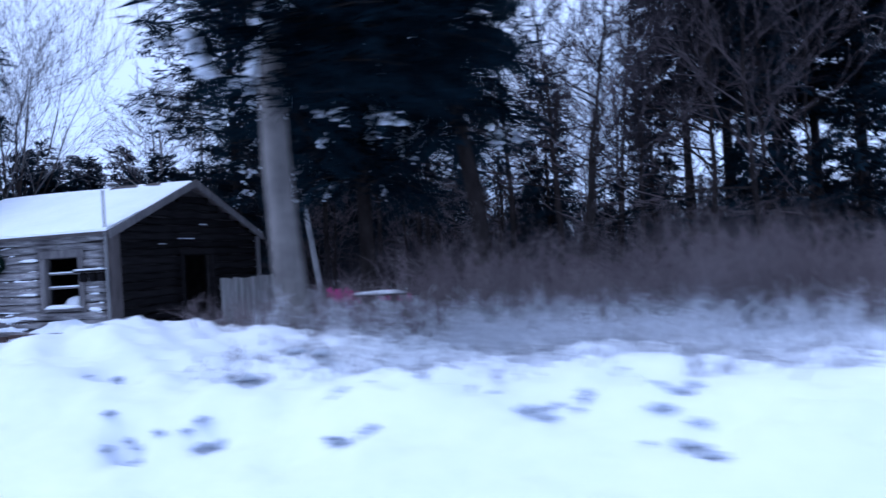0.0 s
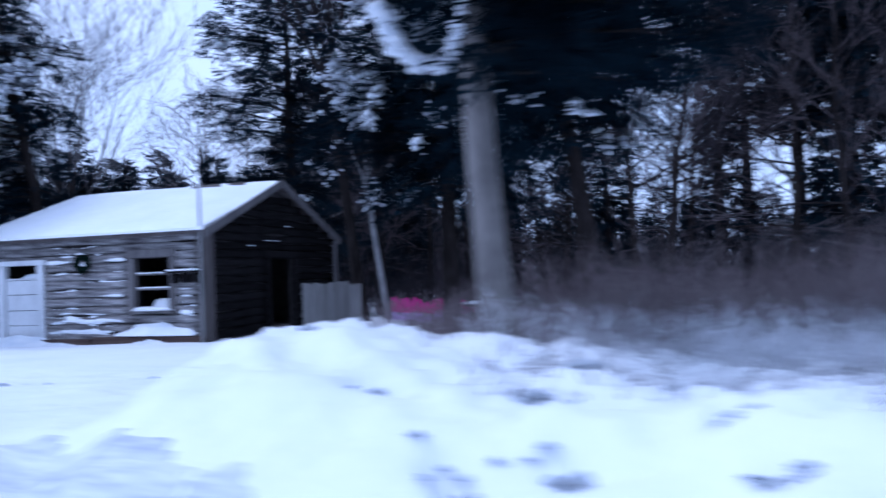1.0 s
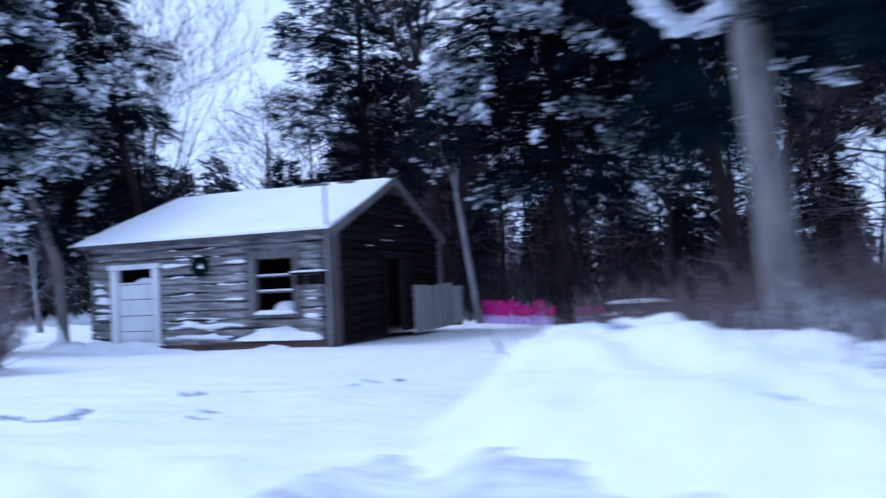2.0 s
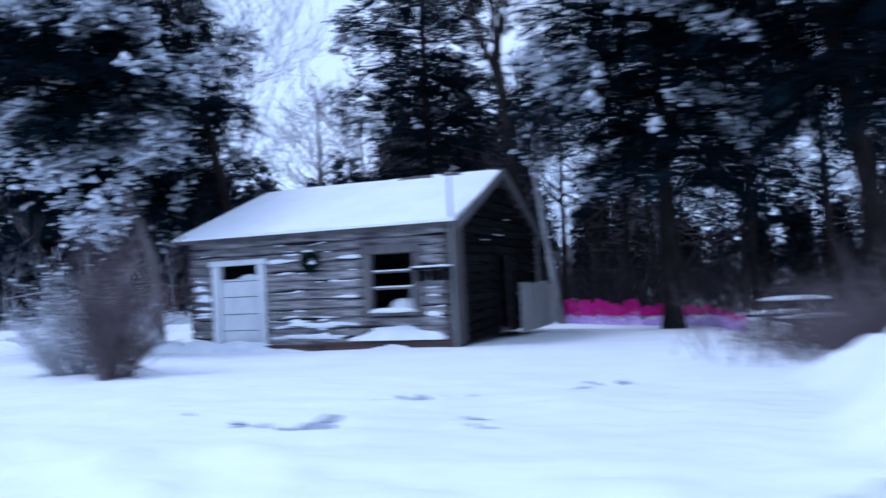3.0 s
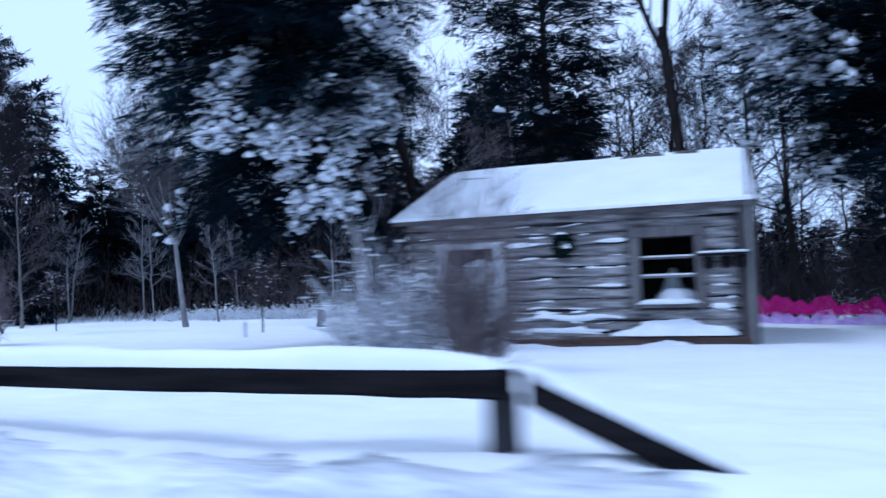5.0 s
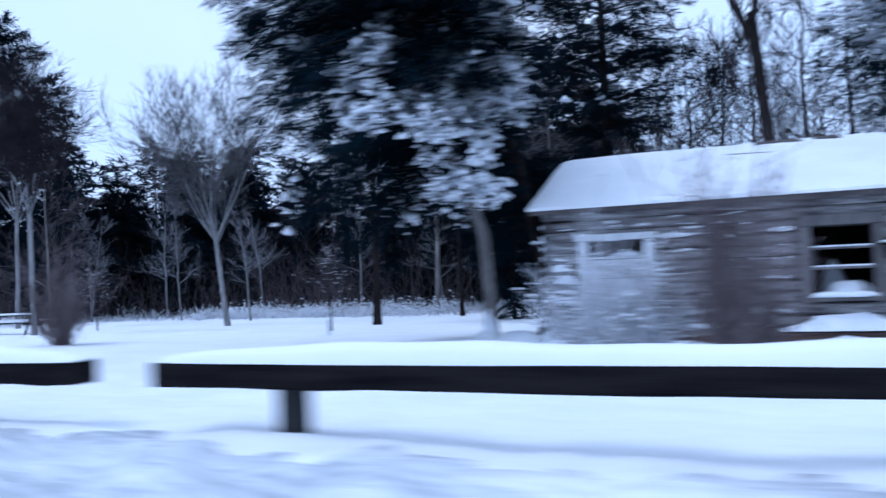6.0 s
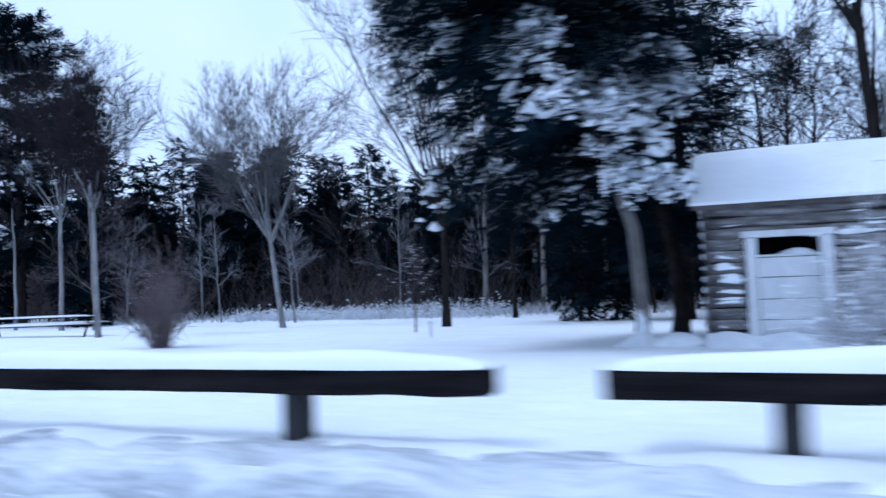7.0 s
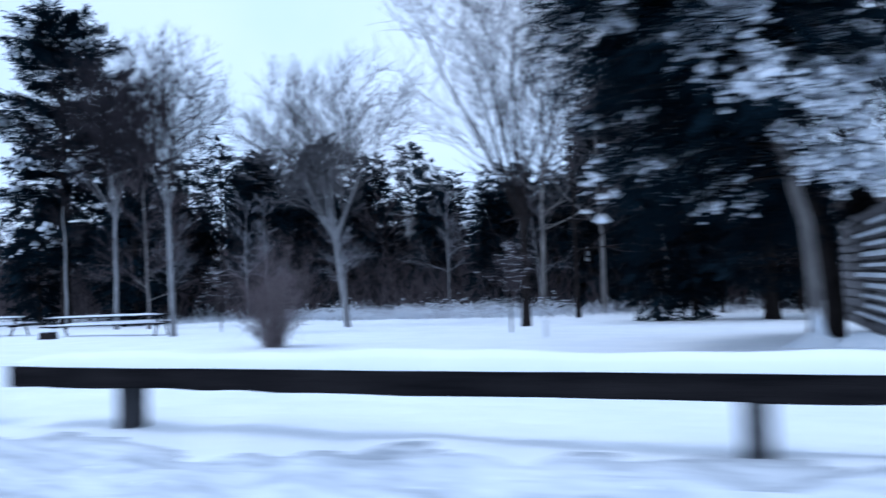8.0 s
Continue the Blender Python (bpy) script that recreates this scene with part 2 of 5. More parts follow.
def ground_height(x, y):
    """The snow's surface: a bank thrown up along the road, a flat verge, a field that falls gently away."""
    x, y = np.asarray(x, float), np.asarray(y, float)
    z = 0.42 - 0.034 * np.clip(y - 3.0, 0, 31)
    toe = 0.6 + 1.1 / (1 + np.exp(-np.clip((x + 6.2) * 4, -30, 30)))
    z = np.where(y < 3.0, 0.42 * np.clip((y - toe) / (3.0 - toe), 0, 1) ** 1.3, z)
    far = np.clip((y - 5) / 10, 0, 1)
    z = z + 0.03 * np.sin(0.7 * x + 0.5 * y) * np.cos(0.45 * y - 0.3 * x) * np.clip((y - 1) / 3, 0, 1)
    z = z + 0.012 * np.sin(2.9 * x + 1.3 * y) * np.sin(2.1 * y - 1.7 * x) * (1 - far) * np.clip((y - 0.6) / 1.5, 0, 1)
    # lumps along the plough's edge
    edge = np.exp(-((y - 2.45 - 0.12 * np.sin(0.6 * x)) / 0.4) ** 2)
    z = z + edge * (0.045 + 0.05 * np.sin(3.1 * x + np.sin(1.3 * x)) * np.sin(4.3 * y + x) + 0.03 * np.sin(7.3 * x + 2 * y) * np.cos(5.1 * y - 2 * x))
    # the bank
    start = np.clip((x + 5.5 + 0.15 * np.sin(1.9 * y)) / 0.7, 0, 1)
    start = start * start * (3 - 2 * start)
    crest = 5.2 - 1.75 / (1 + np.exp(-np.clip((x + 1.9) * 2.2, -30, 30))) + 0.25 * np.sin(0.8 * x + 0.6) + 0.15 * np.sin(2.1 * x)
    high = 0.22 + 0.38 * np.exp(-((x + 4.5) / 1.9) ** 2) + 0.03 * np.sin(1.1 * x + 1.0) + 0.02 * np.sin(2.7 * x)
    front = np.clip((y - 2.15) / np.maximum(crest - 2.15, 0.5), 0, 1)
    back = np.clip(1 - (y - crest) / 3.4, 0, 1)
    shape = np.where(y < crest, front ** 1.15 * (2 - front ** 1.15), back * back * (3 - 2 * back) * 0.8 + 0.2 * np.clip(1 - (y - crest) / 7, 0, 1))
    lump = 0.025 * np.sin(3.3 * x + 1.9 * y) * np.sin(2.7 * y - 2.1 * x) + 0.035 * np.sin(5.9 * x - 1.2 * y + 0.7) * np.cos(6.3 * y + 1.1 * x)
    lump = lump + 0.03 * np.sin(11.0 * x + 3 * y) * np.sin(9.0 * y - 4 * x)
    z = z + start * shape * (high + lump)
    z = z + 0.26 * start * np.exp(-((x + 1.6) / 2.3) ** 2 - ((y - 6.2) / 1.3) ** 2)
    near = (y > 0.8) & (y < 9) & (x > -31) & (x < 9)
    rough = np.zeros_like(z)
    rough[near] = [noise.fractal(Vector((a * 1.5, b * 2.2, 3.7)), 0.8, 2.1, 4) for a, b in zip(x[near], y[near])]
    fine = np.zeros_like(z)
    fine[near] = [noise.fractal(Vector((a * 5.0, b * 6.5, 9.1)), 0.9, 2.1, 2) for a, b in zip(x[near], y[near])]
    z = z + fine * 0.045 * start * np.clip(shape * 1.5, 0, 1) + fine * 0.02 * np.exp(-((y - 2.2) / 0.6) ** 2)
    weight = 0.03 + 0.06 * np.exp(-((y - 2.2) / 0.6) ** 2) + 0.075 * start * np.clip(shape * 1.5, 0, 1)
    z = z + rough * weight * np.clip((y - 0.8) / 0.8, 0, 1) * np.clip((9 - y) / 2, 0, 1)
    for dx, dy, r, depth in DENTS:
        z = z - 2.4 * depth * np.exp(-(((x - dx) / (0.8 * r)) ** 2 + ((y - dy) / (r * 0.62)) ** 2)) * (1 + 0.5 * np.sin(9 * x + 7 * y))
    return z


def gh(x, y):
    return float(ground_height(np.array([x]), np.array([y]))[0])


def grid_mesh(name, xs, ys, zfun, mat):
    X, Y = np.meshgrid(xs, ys)
    Z = zfun(X, Y)
    v = np.stack([X.ravel(), Y.ravel(), Z.ravel()], 1)
    nx, ny = len(xs), len(ys)
    i = (np.arange(ny - 1)[:, None] * nx + np.arange(nx - 1)[None]).ravel()
    f = np.concatenate([np.stack([i, i + 1, i + nx + 1], 1), np.stack([i, i + nx + 1, i + nx], 1)])
    return tri_mesh(name, v, mat, f, smooth=True)


gx = np.concatenate([np.linspace(-900, -130, 14), np.linspace(-120, -32, 45), np.arange(-31, -12, 0.11), np.arange(-12, 3.5, 0.07), np.arange(3.5, 9, 0.11), np.linspace(9.5, 60, 40), np.linspace(70, 900, 14)])
gy = np.concatenate([np.linspace(-500, -14, 10), np.linspace(-12, 0.4, 12), np.arange(0.5, 1.5, 0.1), np.arange(1.5, 7.5, 0.065), np.arange(7.5, 9, 0.12), np.linspace(9.2, 40, 60), np.linspace(44, 900, 24)])
ground = tagged(new("ground", grid_mesh("ground", gx, gy, ground_height, SNOW)), "white snow-covered field with a ploughed bank", "snow", kind="structure")


def road_height(x, y):
    side = 1.75 + 1.1 / (1 + np.exp(np.clip((x + 10.8) * 3, -30, 30))) + 1.0 * np.exp(-((x + 4.9) / 1.7) ** 2)
    side = side + 0.1 * np.sin(0.9 * x) + 0.08 * np.sin(3.1 * x) + 0.06 * np.sin(6.7 * x + 1) + 0.05 * np.sin(11.3 * x)
    return ground_height(x, y) + 0.014 - 0.25 * np.clip((y - side) / 0.3, 0, 1)


road = tagged(new("road", grid_mesh("road", np.concatenate([np.linspace(-150, -32, 60), np.arange(-31, 9, 0.11), np.linspace(9.5, 120, 60)]), np.concatenate([np.linspace(-7, 0.4, 8), np.arange(0.5, 3.6, 0.1)]), road_height, SLUSH)),
              "grey slushy road edge beside the snow bank", "road", kind="structure")

# ---- cabin ----
X0, X1, Y0, Y1 = -17.2, -10.95, 12.83, 19.2
RIDGE_Y, RIDGE_Z, EAVE_Z = 16.02, 3.76, 2.55
COURSE, SILL_Z = 0.198, 0.14
cabin = thing("log_cabin", "weathered grey log cabin with a snow-covered gable roof", "cabin", (0, 0, 0))
lrng = np.random.default_rng(5)


def log_mesh(a, b, along, rng, h=COURSE, d=0.16, mat=None):
    """A hewn log from a to b, on its axis: an eight-sided section with uneven faces and chamfered ends."""
    n = max(3, int((b - a) / 0.35) + 1)
    prof = [(-0.5, -0.26), (-0.5, 0.24), (-0.36, 0.45), (0.34, 0.46), (0.5, 0.3), (0.5, -0.3), (0.3, -0.45), (-0.34, -0.46)]
    ph = rng.uniform(0, 6.28, 4)
    verts = []
    for i in range(n + 1):
        t = a + (b - a) * i / n
        sag = 0.012 * math.sin(1.9 * t + ph[0]) + 0.008 * math.sin(4.3 * t + ph[1])
        fat = 1 + 0.10 * math.sin(2.3 * t + ph[2]) + rng.uniform(-0.05, 0.05)
        for u, w in prof:
            out, up = u * d * (1 + 0.12 * math.sin(3.1 * t + ph[3])), sag + w * h * fat
            verts.append((t, out, up) if along == "x" else (-out, t, up))
    faces = []
    for i in range(n):
        for k in range(8):
            k2 = (k + 1) % 8
            faces.append((i * 8 + k, i * 8 + k2, (i + 1) * 8 + k2, (i + 1) * 8 + k))
    faces.append(tuple(range(7, -1, -1)))
    faces.append(tuple(n * 8 + k for k in range(8)))
    return mesh_of("log", verts, faces, mat or LOG, True)


def lay_log(parent, a, b, along, fixed, z, rng, mat=None, h=COURSE, d=0.16):
    ob = part("log", log_mesh(a, b, along, rng, h, d, mat), parent)
    ob.location = (0, fixed, z) if along == "x" else (fixed, 0, z)
    return ob


def snow_strip(a, b, out, z0, z1, rng, parent, along="x", fixed=Y0):
    """Wind-blown snow clinging to a log's face, with a ragged upper and lower edge."""
    n = max(4, int((b - a) / 0.09))
    verts, faces = [], []
    ph = rng.uniform(0, 6.28, 3)
    for i in range(n + 1):
        t = a + (b - a) * i / n
        end = min(1, 14 * i / n, 14 * (n - i) / n) ** 0.5
        lo = z0 + (z1 - z0) * 0.5 * (1 - end) + 0.018 * math.sin(5 * t + ph[0])
        hi = z1 - (z1 - z0) * 0.4 * (1 - end) + 0.02 * math.sin(7 * t + ph[1]) + rng.uniform(-0.012, 0.012)
        o = out * (0.7 + 0.3 * math.sin(3 * t + ph[2])) * max(end, 0.1)
        for (q, z) in ((0.0, lo), (o, lo + 0.25 * (hi - lo)), (o * 0.8, lo + 0.7 * (hi - lo)), (0.0, hi)):
            verts.append((t, fixed - 0.06 - q, z))
    for i in range(n):
        for k in range(3):
            j = i * 4 + k
            faces.append((j, j + 4, j + 5, j + 1))
    return part("snow", mesh_of("snow", verts, faces, SNOW_SOFT, True), parent, "wind-blown snow on the log")


WIN = (-12.76, -11.84, 0.82, 1.97)
DOOR = (-16.42, -15.44, 0.2, 1.93)
GDOOR = (15.4, 16.7, 0.15, 1.95)
fw, rw, lw, bw = [part("wall", None, cabin) for _ in range(4)]
# chinking, set back behind the logs
for nm, par_, bx in (("chinking", fw, (X0 + 0.1, DOOR[0], Y0 + 0.05, Y0 + 0.11, 0.1, EAVE_Z)), ("chinking", fw, (DOOR[1], WIN[0], Y0 + 0.05, Y0 + 0.11, 0.1, EAVE_Z)),
                     ("chinking", fw, (WIN[1], X1 - 0.1, Y0 + 0.05, Y0 + 0.11, 0.1, EAVE_Z)), ("chinking", fw, (DOOR[0], DOOR[1], Y0 + 0.05, Y0 + 0.11, DOOR[3], EAVE_Z)),
                     ("chinking", fw, (WIN[0], WIN[1], Y0 + 0.05, Y0 + 0.11, WIN[3], EAVE_Z)), ("chinking", fw, (WIN[0], WIN[1], Y0 + 0.05, Y0 + 0.11, 0.1, WIN[2])),
                     ("chinking", rw, (X1 - 0.11, X1 - 0.05, Y0 + 0.1, GDOOR[0], 0.1, EAVE_Z)), ("chinking", rw, (X1 - 0.11, X1 - 0.05, GDOOR[1], Y1 - 0.1, 0.1, EAVE_Z)),
                     ("chinking", rw, (X1 - 0.11, X1 - 0.05, GDOOR[0], GDOOR[1], GDOOR[3], EAVE_Z)),
                     ("chinking", lw, (X0 + 0.05, X0 + 0.11, Y0 + 0.1, Y1 - 0.1, 0.1, EAVE_Z)), ("chinking", bw, (X0 + 0.1, X1 - 0.1, Y1 - 0.11, Y1 - 0.05, 0.1, EAVE_Z))):
    part(nm, box(nm, *bx, CHINK, 0), par_)
for gxp, wall_ in ((X1 - 0.08, rw), (X0 + 0.08, lw)):
    v = [(gxp + s, y, z) for s in (-0.03, 0.03) for y, z in ((Y0 + 0.1, EAVE_Z), (Y1 - 0.1, EAVE_Z), (RIDGE_Y, RIDGE_Z - 0.05))]
    part("gable_board", mesh_of("gable_board", v, [(2, 1, 0), (3, 4, 5), (0, 1, 4, 3), (1, 2, 5, 4), (2, 0, 3, 5)], CHINK), wall_)
courses = int((EAVE_Z - SILL_Z) / COURSE)
for c in range(courses):
    z = SILL_Z + (c + 0.5) * COURSE
    cuts = []
    if z - 0.06 < DOOR[3]:
        cuts.append((DOOR[0] - 0.22, DOOR[1] + 0.2))
    if WIN[2] - 0.05 < z < WIN[3] + 0.12:
        cuts.append((WIN[0] - 0.17, WIN[1] + 0.16))
    a = X0
    for q0, q1 in cuts:
        if q0 - a > 0.12:
            lay_log(fw, a, q0, "x", Y0, z, lrng)
        a = q1
    lay_log(fw, a, X1 - 0.2 if z < 2.3 else X1, "x", Y0, z, lrng)
    if z < GDOOR[3]:
        lay_log(rw, Y0 + 0.1, GDOOR[0] - 0.08, "y", X1 - 0.02, z, lrng, SHADED_LOG)
        lay_log(rw, GDOOR[1] + 0.08, Y1, "y", X1 - 0.02, z, lrng, SHADED_LOG)
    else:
        lay_log(rw, Y0 + 0.1, Y1, "y", X1 - 0.02, z, lrng, SHADED_LOG)
    lay_log(lw, Y0 + 0.1, Y1, "y", X0, z, lrng)
    lay_log(bw, X0, X1, "x", Y1, z, lrng)
zg = SILL_Z + (courses + 0.5) * COURSE
while zg < RIDGE_Z - 0.3:
    half = (RIDGE_Z - 0.1 - zg) / (RIDGE_Z - EAVE_Z) * (Y1 - Y0) / 2
    for xx, wall_ in ((X1 - 0.02, rw), (X0, lw)):
        lay_log(wall_, RIDGE_Y - half, RIDGE_Y + half, "y", xx, zg, lrng, SHADED_LOG)
    zg += COURSE
# sill timbers and floor
part("sill", box("sill", X0 + 0.9, -13.9, Y0 - 0.2, Y0 + 0.12, 0.05, 0.21, SILL, 0.02), cabin, "dark brown sill timber")
part("sill", box("sill", -13.88, X1 + 0.02, Y0 - 0.16, Y0 + 0.12, 0.08, 0.25, SILL, 0.02), cabin, "dark brown sill timber")
part("floor_boards", box("floor_boards", X0 + 0.1, X1 - 0.12, Y0 + 0.14, Y1 - 0.12, 0.12, 0.2, ROOFWOOD, 0), cabin)
part("corner_board", box("corner_board", X1 - 0.15, X1 + 0.05, Y0 - 0.11, Y0 - 0.05, 0.16, EAVE_Z - 0.04, CORNER, 0.008), cabin, "upright brown-grey corner board")
part("corner_board", box("corner_board", X1 + 0.06, X1 + 0.1, Y0 - 0.11, Y0 + 0.16, 0.12, EAVE_Z - 0.04, CORNER, 0.008), cabin, "upright brown-grey corner board")
part("corner_post", box("corner_post", X1 + 0.04, X1 + 0.12, Y1 - 0.1, Y1 + 0.06, 0.05, EAVE_Z - 0.1, GREY_BOARD, 0.008), cabin)


def slope_slab(name, y_e, z_e, thick, over_x0, over_x1, mat, lump=0.0, seed=1, nx=2, ny=2, round_=0.0, y_r=RIDGE_Y, z_r=RIDGE_Z):
    """One side of the roof, from the eave (y_e, z_e) up to the ridge, as a slab with an uneven top where lump is given."""
    r = np.random.default_rng(seed)
    verts, faces = [], []
    for i in range(nx + 1):
        for j in range(ny + 1):
            u, w = i / nx, j / ny
            x = over_x0 + (over_x1 - over_x0) * u
            y, z = y_e + (y_r - y_e) * w, z_e + (z_r - z_e) * w
            e = min(1.0, min(u, 1 - u) * nx / 2.0, w * ny / 2.0) if round_ else 1.0
            t = thick * (1 - round_ * (1 - e) ** 2) + lump * (math.sin(2.1 * x + 3 * w) * 0.4 + r.uniform(-0.5, 0.5))
            verts.append((x, y, z + t))
            verts.append((x, y, z))
    m = ny + 1
    for i in range(nx):
        for j in range(ny):
            a, b, c, d = [2 * q for q in (i * m + j, (i + 1) * m + j, (i + 1) * m + j + 1, i * m + j + 1)]
            faces.append((a, b, c, d))
            faces.append((a + 1, d + 1, c + 1, b + 1))
    for i in range(nx):
        for j in (0, ny):
            a, b = 2 * (i * m + j), 2 * ((i + 1) * m + j)
            faces.append((a, a + 1, b + 1, b) if j == 0 else (b, b + 1, a + 1, a))
    for j in range(ny):
        for i in (0, nx):
            a, b = 2 * (i * m + j), 2 * (i * m + j + 1)
            faces.append((b, b + 1, a + 1, a) if i == 0 else (a, a + 1, b + 1, b))
    return mesh_of(name, verts, faces, mat)


roof = part("roof", slope_slab("roof", 12.62, 2.45, 0.07, X0 - 0.24, X1 + 0.12, ROOFWOOD), cabin, "dark roof boards")
part("roof_back", slope_slab("roof_back", 2 * RIDGE_Y - 12.62, 2.45, 0.07, X0 - 0.24, X1 + 0.12, ROOFWOOD), roof)
part("snow_cover", slope_slab("snow_cover", 12.55, 2.525, 0.12, X0 - 0.27, X1 + 0.1, SNOW, 0.018, 3, 40, 18, 0.55, RIDGE_Y + 0.05, RIDGE_Z + 0.075), roof, "thick smooth snow on the roof")
part("snow_cover", slope_slab("snow_cover", 2 * RIDGE_Y - 12.55, 2.525, 0.12, X0 - 0.27, X1 + 0.1, SNOW, 0.018, 4, 40, 18, 0.55, RIDGE_Y + 0.05, RIDGE_Z + 0.075), roof, "thick smooth snow on the roof")
# rake boards on the gable
for y_e in (12.6, 2 * RIDGE_Y - 12.6):
    part("rake_board", slope_slab("rake_board", y_e, 2.35, 0.19, X1 + 0.125, X1 + 0.17, GREY_BOARD), roof, "grey rake board dusted with snow")
# wind-bared shingles near the ridge
for bx, bl in ((-13.4, 0.9), (-12.3, 0.5)):
    v = [(bx, RIDGE_Y - 0.16, RIDGE_Z + 0.15), (bx + bl, RIDGE_Y - 0.2, RIDGE_Z + 0.14), (bx + bl * 0.9, RIDGE_Y - 0.05, RIDGE_Z + 0.2), (bx + 0.1, RIDGE_Y - 0.08, RIDGE_Z + 0.195)]
    v += [(p[0], p[1], p[2] - 0.05) for p in v]
    part("ridge_shingle", mesh_of("ridge_shingle", v, [(0, 1, 2, 3), (7, 6, 5, 4), (0, 4, 5, 1), (1, 5, 6, 2), (2, 6, 7, 3), (3, 7, 4, 0)], ROOFWOOD), roof, "bare dark shingles")

# window
window = part("window", None, cabin, "open window with snow heaped on its sill")
for nm, bx in (("jamb", (WIN[0] - 0.17, WIN[0], Y0 - 0.1, Y0 + 0.1, WIN[2] - 0.1, WIN[3] + 0.02)), ("jamb", (WIN[1], WIN[1] + 0.16, Y0 - 0.1, Y0 + 0.1, WIN[2] - 0.1, WIN[3] + 0.02)),
               ("lintel", (WIN[0] - 0.19, WIN[1] + 0.18, Y0 - 0.11, Y0 + 0.1, WIN[3] + 0.022, WIN[3] + 0.2)), ("rail", (WIN[0], WIN[1], Y0 - 0.02, Y0 + 0.03, 1.60, 1.635)),
               ("rail", (WIN[0], WIN[1], Y0 - 0.02, Y0 + 0.03, 1.27, 1.31)), ("window_sill", (WIN[0] - 0.1, WIN[1] + 0.1, Y0 - 0.2, Y0 + 0.12, WIN[2] - 0.07, WIN[2] - 0.005))):
    part(nm, box(nm, *bx, GREY_BOARD, 0.008), window)
for z in (1.636, 1.311):
    part("snow", box("snow", WIN[0] + 0.02, WIN[1] - 0.02, Y0 - 0.024, Y0 + 0.026, z, z + 0.028, SNOW_SOFT, 0.008), window, "line of snow on the rail")


def heap(name, cx, cy, z, rx, ry, h, seed, power=1.6):
    """An uneven heap of snow on a flat base."""
    r = np.random.default_rng(seed)
    verts, faces, n, m = [(cx, cy, z + h)], [], 18, 6
    ph = r.uniform(0, 6.28, 3)
    for j in range(1, m + 1):
        w = j / m
        for i in range(n):
            a = 2 * math.pi * i / n
            q = w * (1 + 0.10 * math.sin(3 * a + ph[0]) + 0.06 * math.sin(5 * a + ph[1]))
            verts.append((cx + rx * q * math.cos(a), cy + ry * q * math.sin(a), z + h * (1 - w ** power) * (1 + r.uniform(-0.05, 0.05))))
    for i in range(n):
        faces.append((0, 1 + i, 1 + (i + 1) % n))
    for j in range(m - 1):
        for i in range(n):
            a, b = 1 + j * n + i, 1 + j * n + (i + 1) % n
            faces.append((a, a + n, b + n, b))
    faces.append(tuple(1 + (m - 1) * n + i for i in range(n))[::-1])
    return mesh_of(name, verts, faces, SNOW_SOFT, True)


part("snow", heap("snow", -12.2, Y0 + 0.3, 0.80, 0.42, 0.24, 0.27, 3, 4.0), window, "snow heaped inside the opening")
part("snow", heap("snow", -12.3, Y0 + 1.15, 0.9, 0.24, 0.2, 0.55, 9, 1.6), window, "snow heaped inside the opening")


def drift(knots, out, z0, seed, y=Y0 - 0.07, n_side=5, name="snow"):
    """Snow leaning against the wall: knots of x and height, sloping outwards by out to z0."""
    r = np.random.default_rng(seed)
    xs = np.arange(knots[0][0], knots[-1][0], 0.07)
    hs = np.interp(xs, [k[0] for k in knots], [k[1] for k in knots])
    verts, faces = [], []
    for x, h in zip(xs, hs):
        h = max(h, z0 + 0.005) + 0.012 * math.sin(9 * x + seed) + r.uniform(-0.008, 0.008)
        o = out * (0.35 + 0.65 * min(1, (h - z0) / 0.35)) * (1 + 0.12 * math.sin(4 * x + seed))
        for k in range(n_side + 1):
            w = k / n_side
            verts.append((x, y - o * w, z0 + (h - z0) * (1 - w) ** 0.75 * (1 - 0.25 * w)))
    m = n_side + 1
    for i in range(len(xs) - 1):
        for k in range(n_side):
            a = i * m + k
            faces.append((a, a + 1, a + m + 1, a + m))
    return mesh_of(name, verts, faces, SNOW_SOFT, True)


part("snow", drift([(-13.3, 0.31), (-12.95, 0.42), (-12.75, 0.5), (-12.5, 0.54), (-11.95, 0.55), (-11.75, 0.47), (-11.35, 0.41), (-11.2, 0.31)], 0.16, 0.27, 3), cabin, "snow drifted under the window")
part("snow", drift([(-13.0, 0.0), (-12.75, 0.14), (-12.4, 0.19), (-12.0, 0.15), (-11.5, 0.0)], 0.6, 0.0, 5, Y0 - 0.16), cabin, "snow drifted against the sill")

part("snow", heap("snow", -12.3, Y0 - 0.1, WIN[2] - 0.004, 0.55, 0.15, 0.09, 51, 6.0), window, "snow lying on the sill")

# door
door = part("door", None, cabin, "white plank door with a dark upper light")
part("lintel", box("lintel", DOOR[0] - 0.24, DOOR[1] + 0.24, Y0 - 0.13, Y0 + 0.1, DOOR[3] + 0.004, DOOR[3] + 0.12, TRIM, 0.01), door, "white lintel board")
part("jamb", box("jamb", DOOR[1], DOOR[1] + 0.2, Y0 - 0.11, Y0 + 0.1, 0.2, DOOR[3], TRIM, 0.01), door, "white jamb board")
part("jamb", box("jamb", DOOR[0] - 0.18, DOOR[0], Y0 - 0.11, Y0 + 0.1, 0.2, DOOR[3], TRIM, 0.01), door, "white jamb board")
zz = 0.22
for hgt in (0.30, 0.34, 0.36, 0.33):
    part("plank", box("plank", DOOR[0] + 0.01, DOOR[1] - 0.01, Y0 - 0.02, Y0 + 0.03, zz, zz + hgt, TRIM, 0.012), door)
    zz += hgt + 0.012
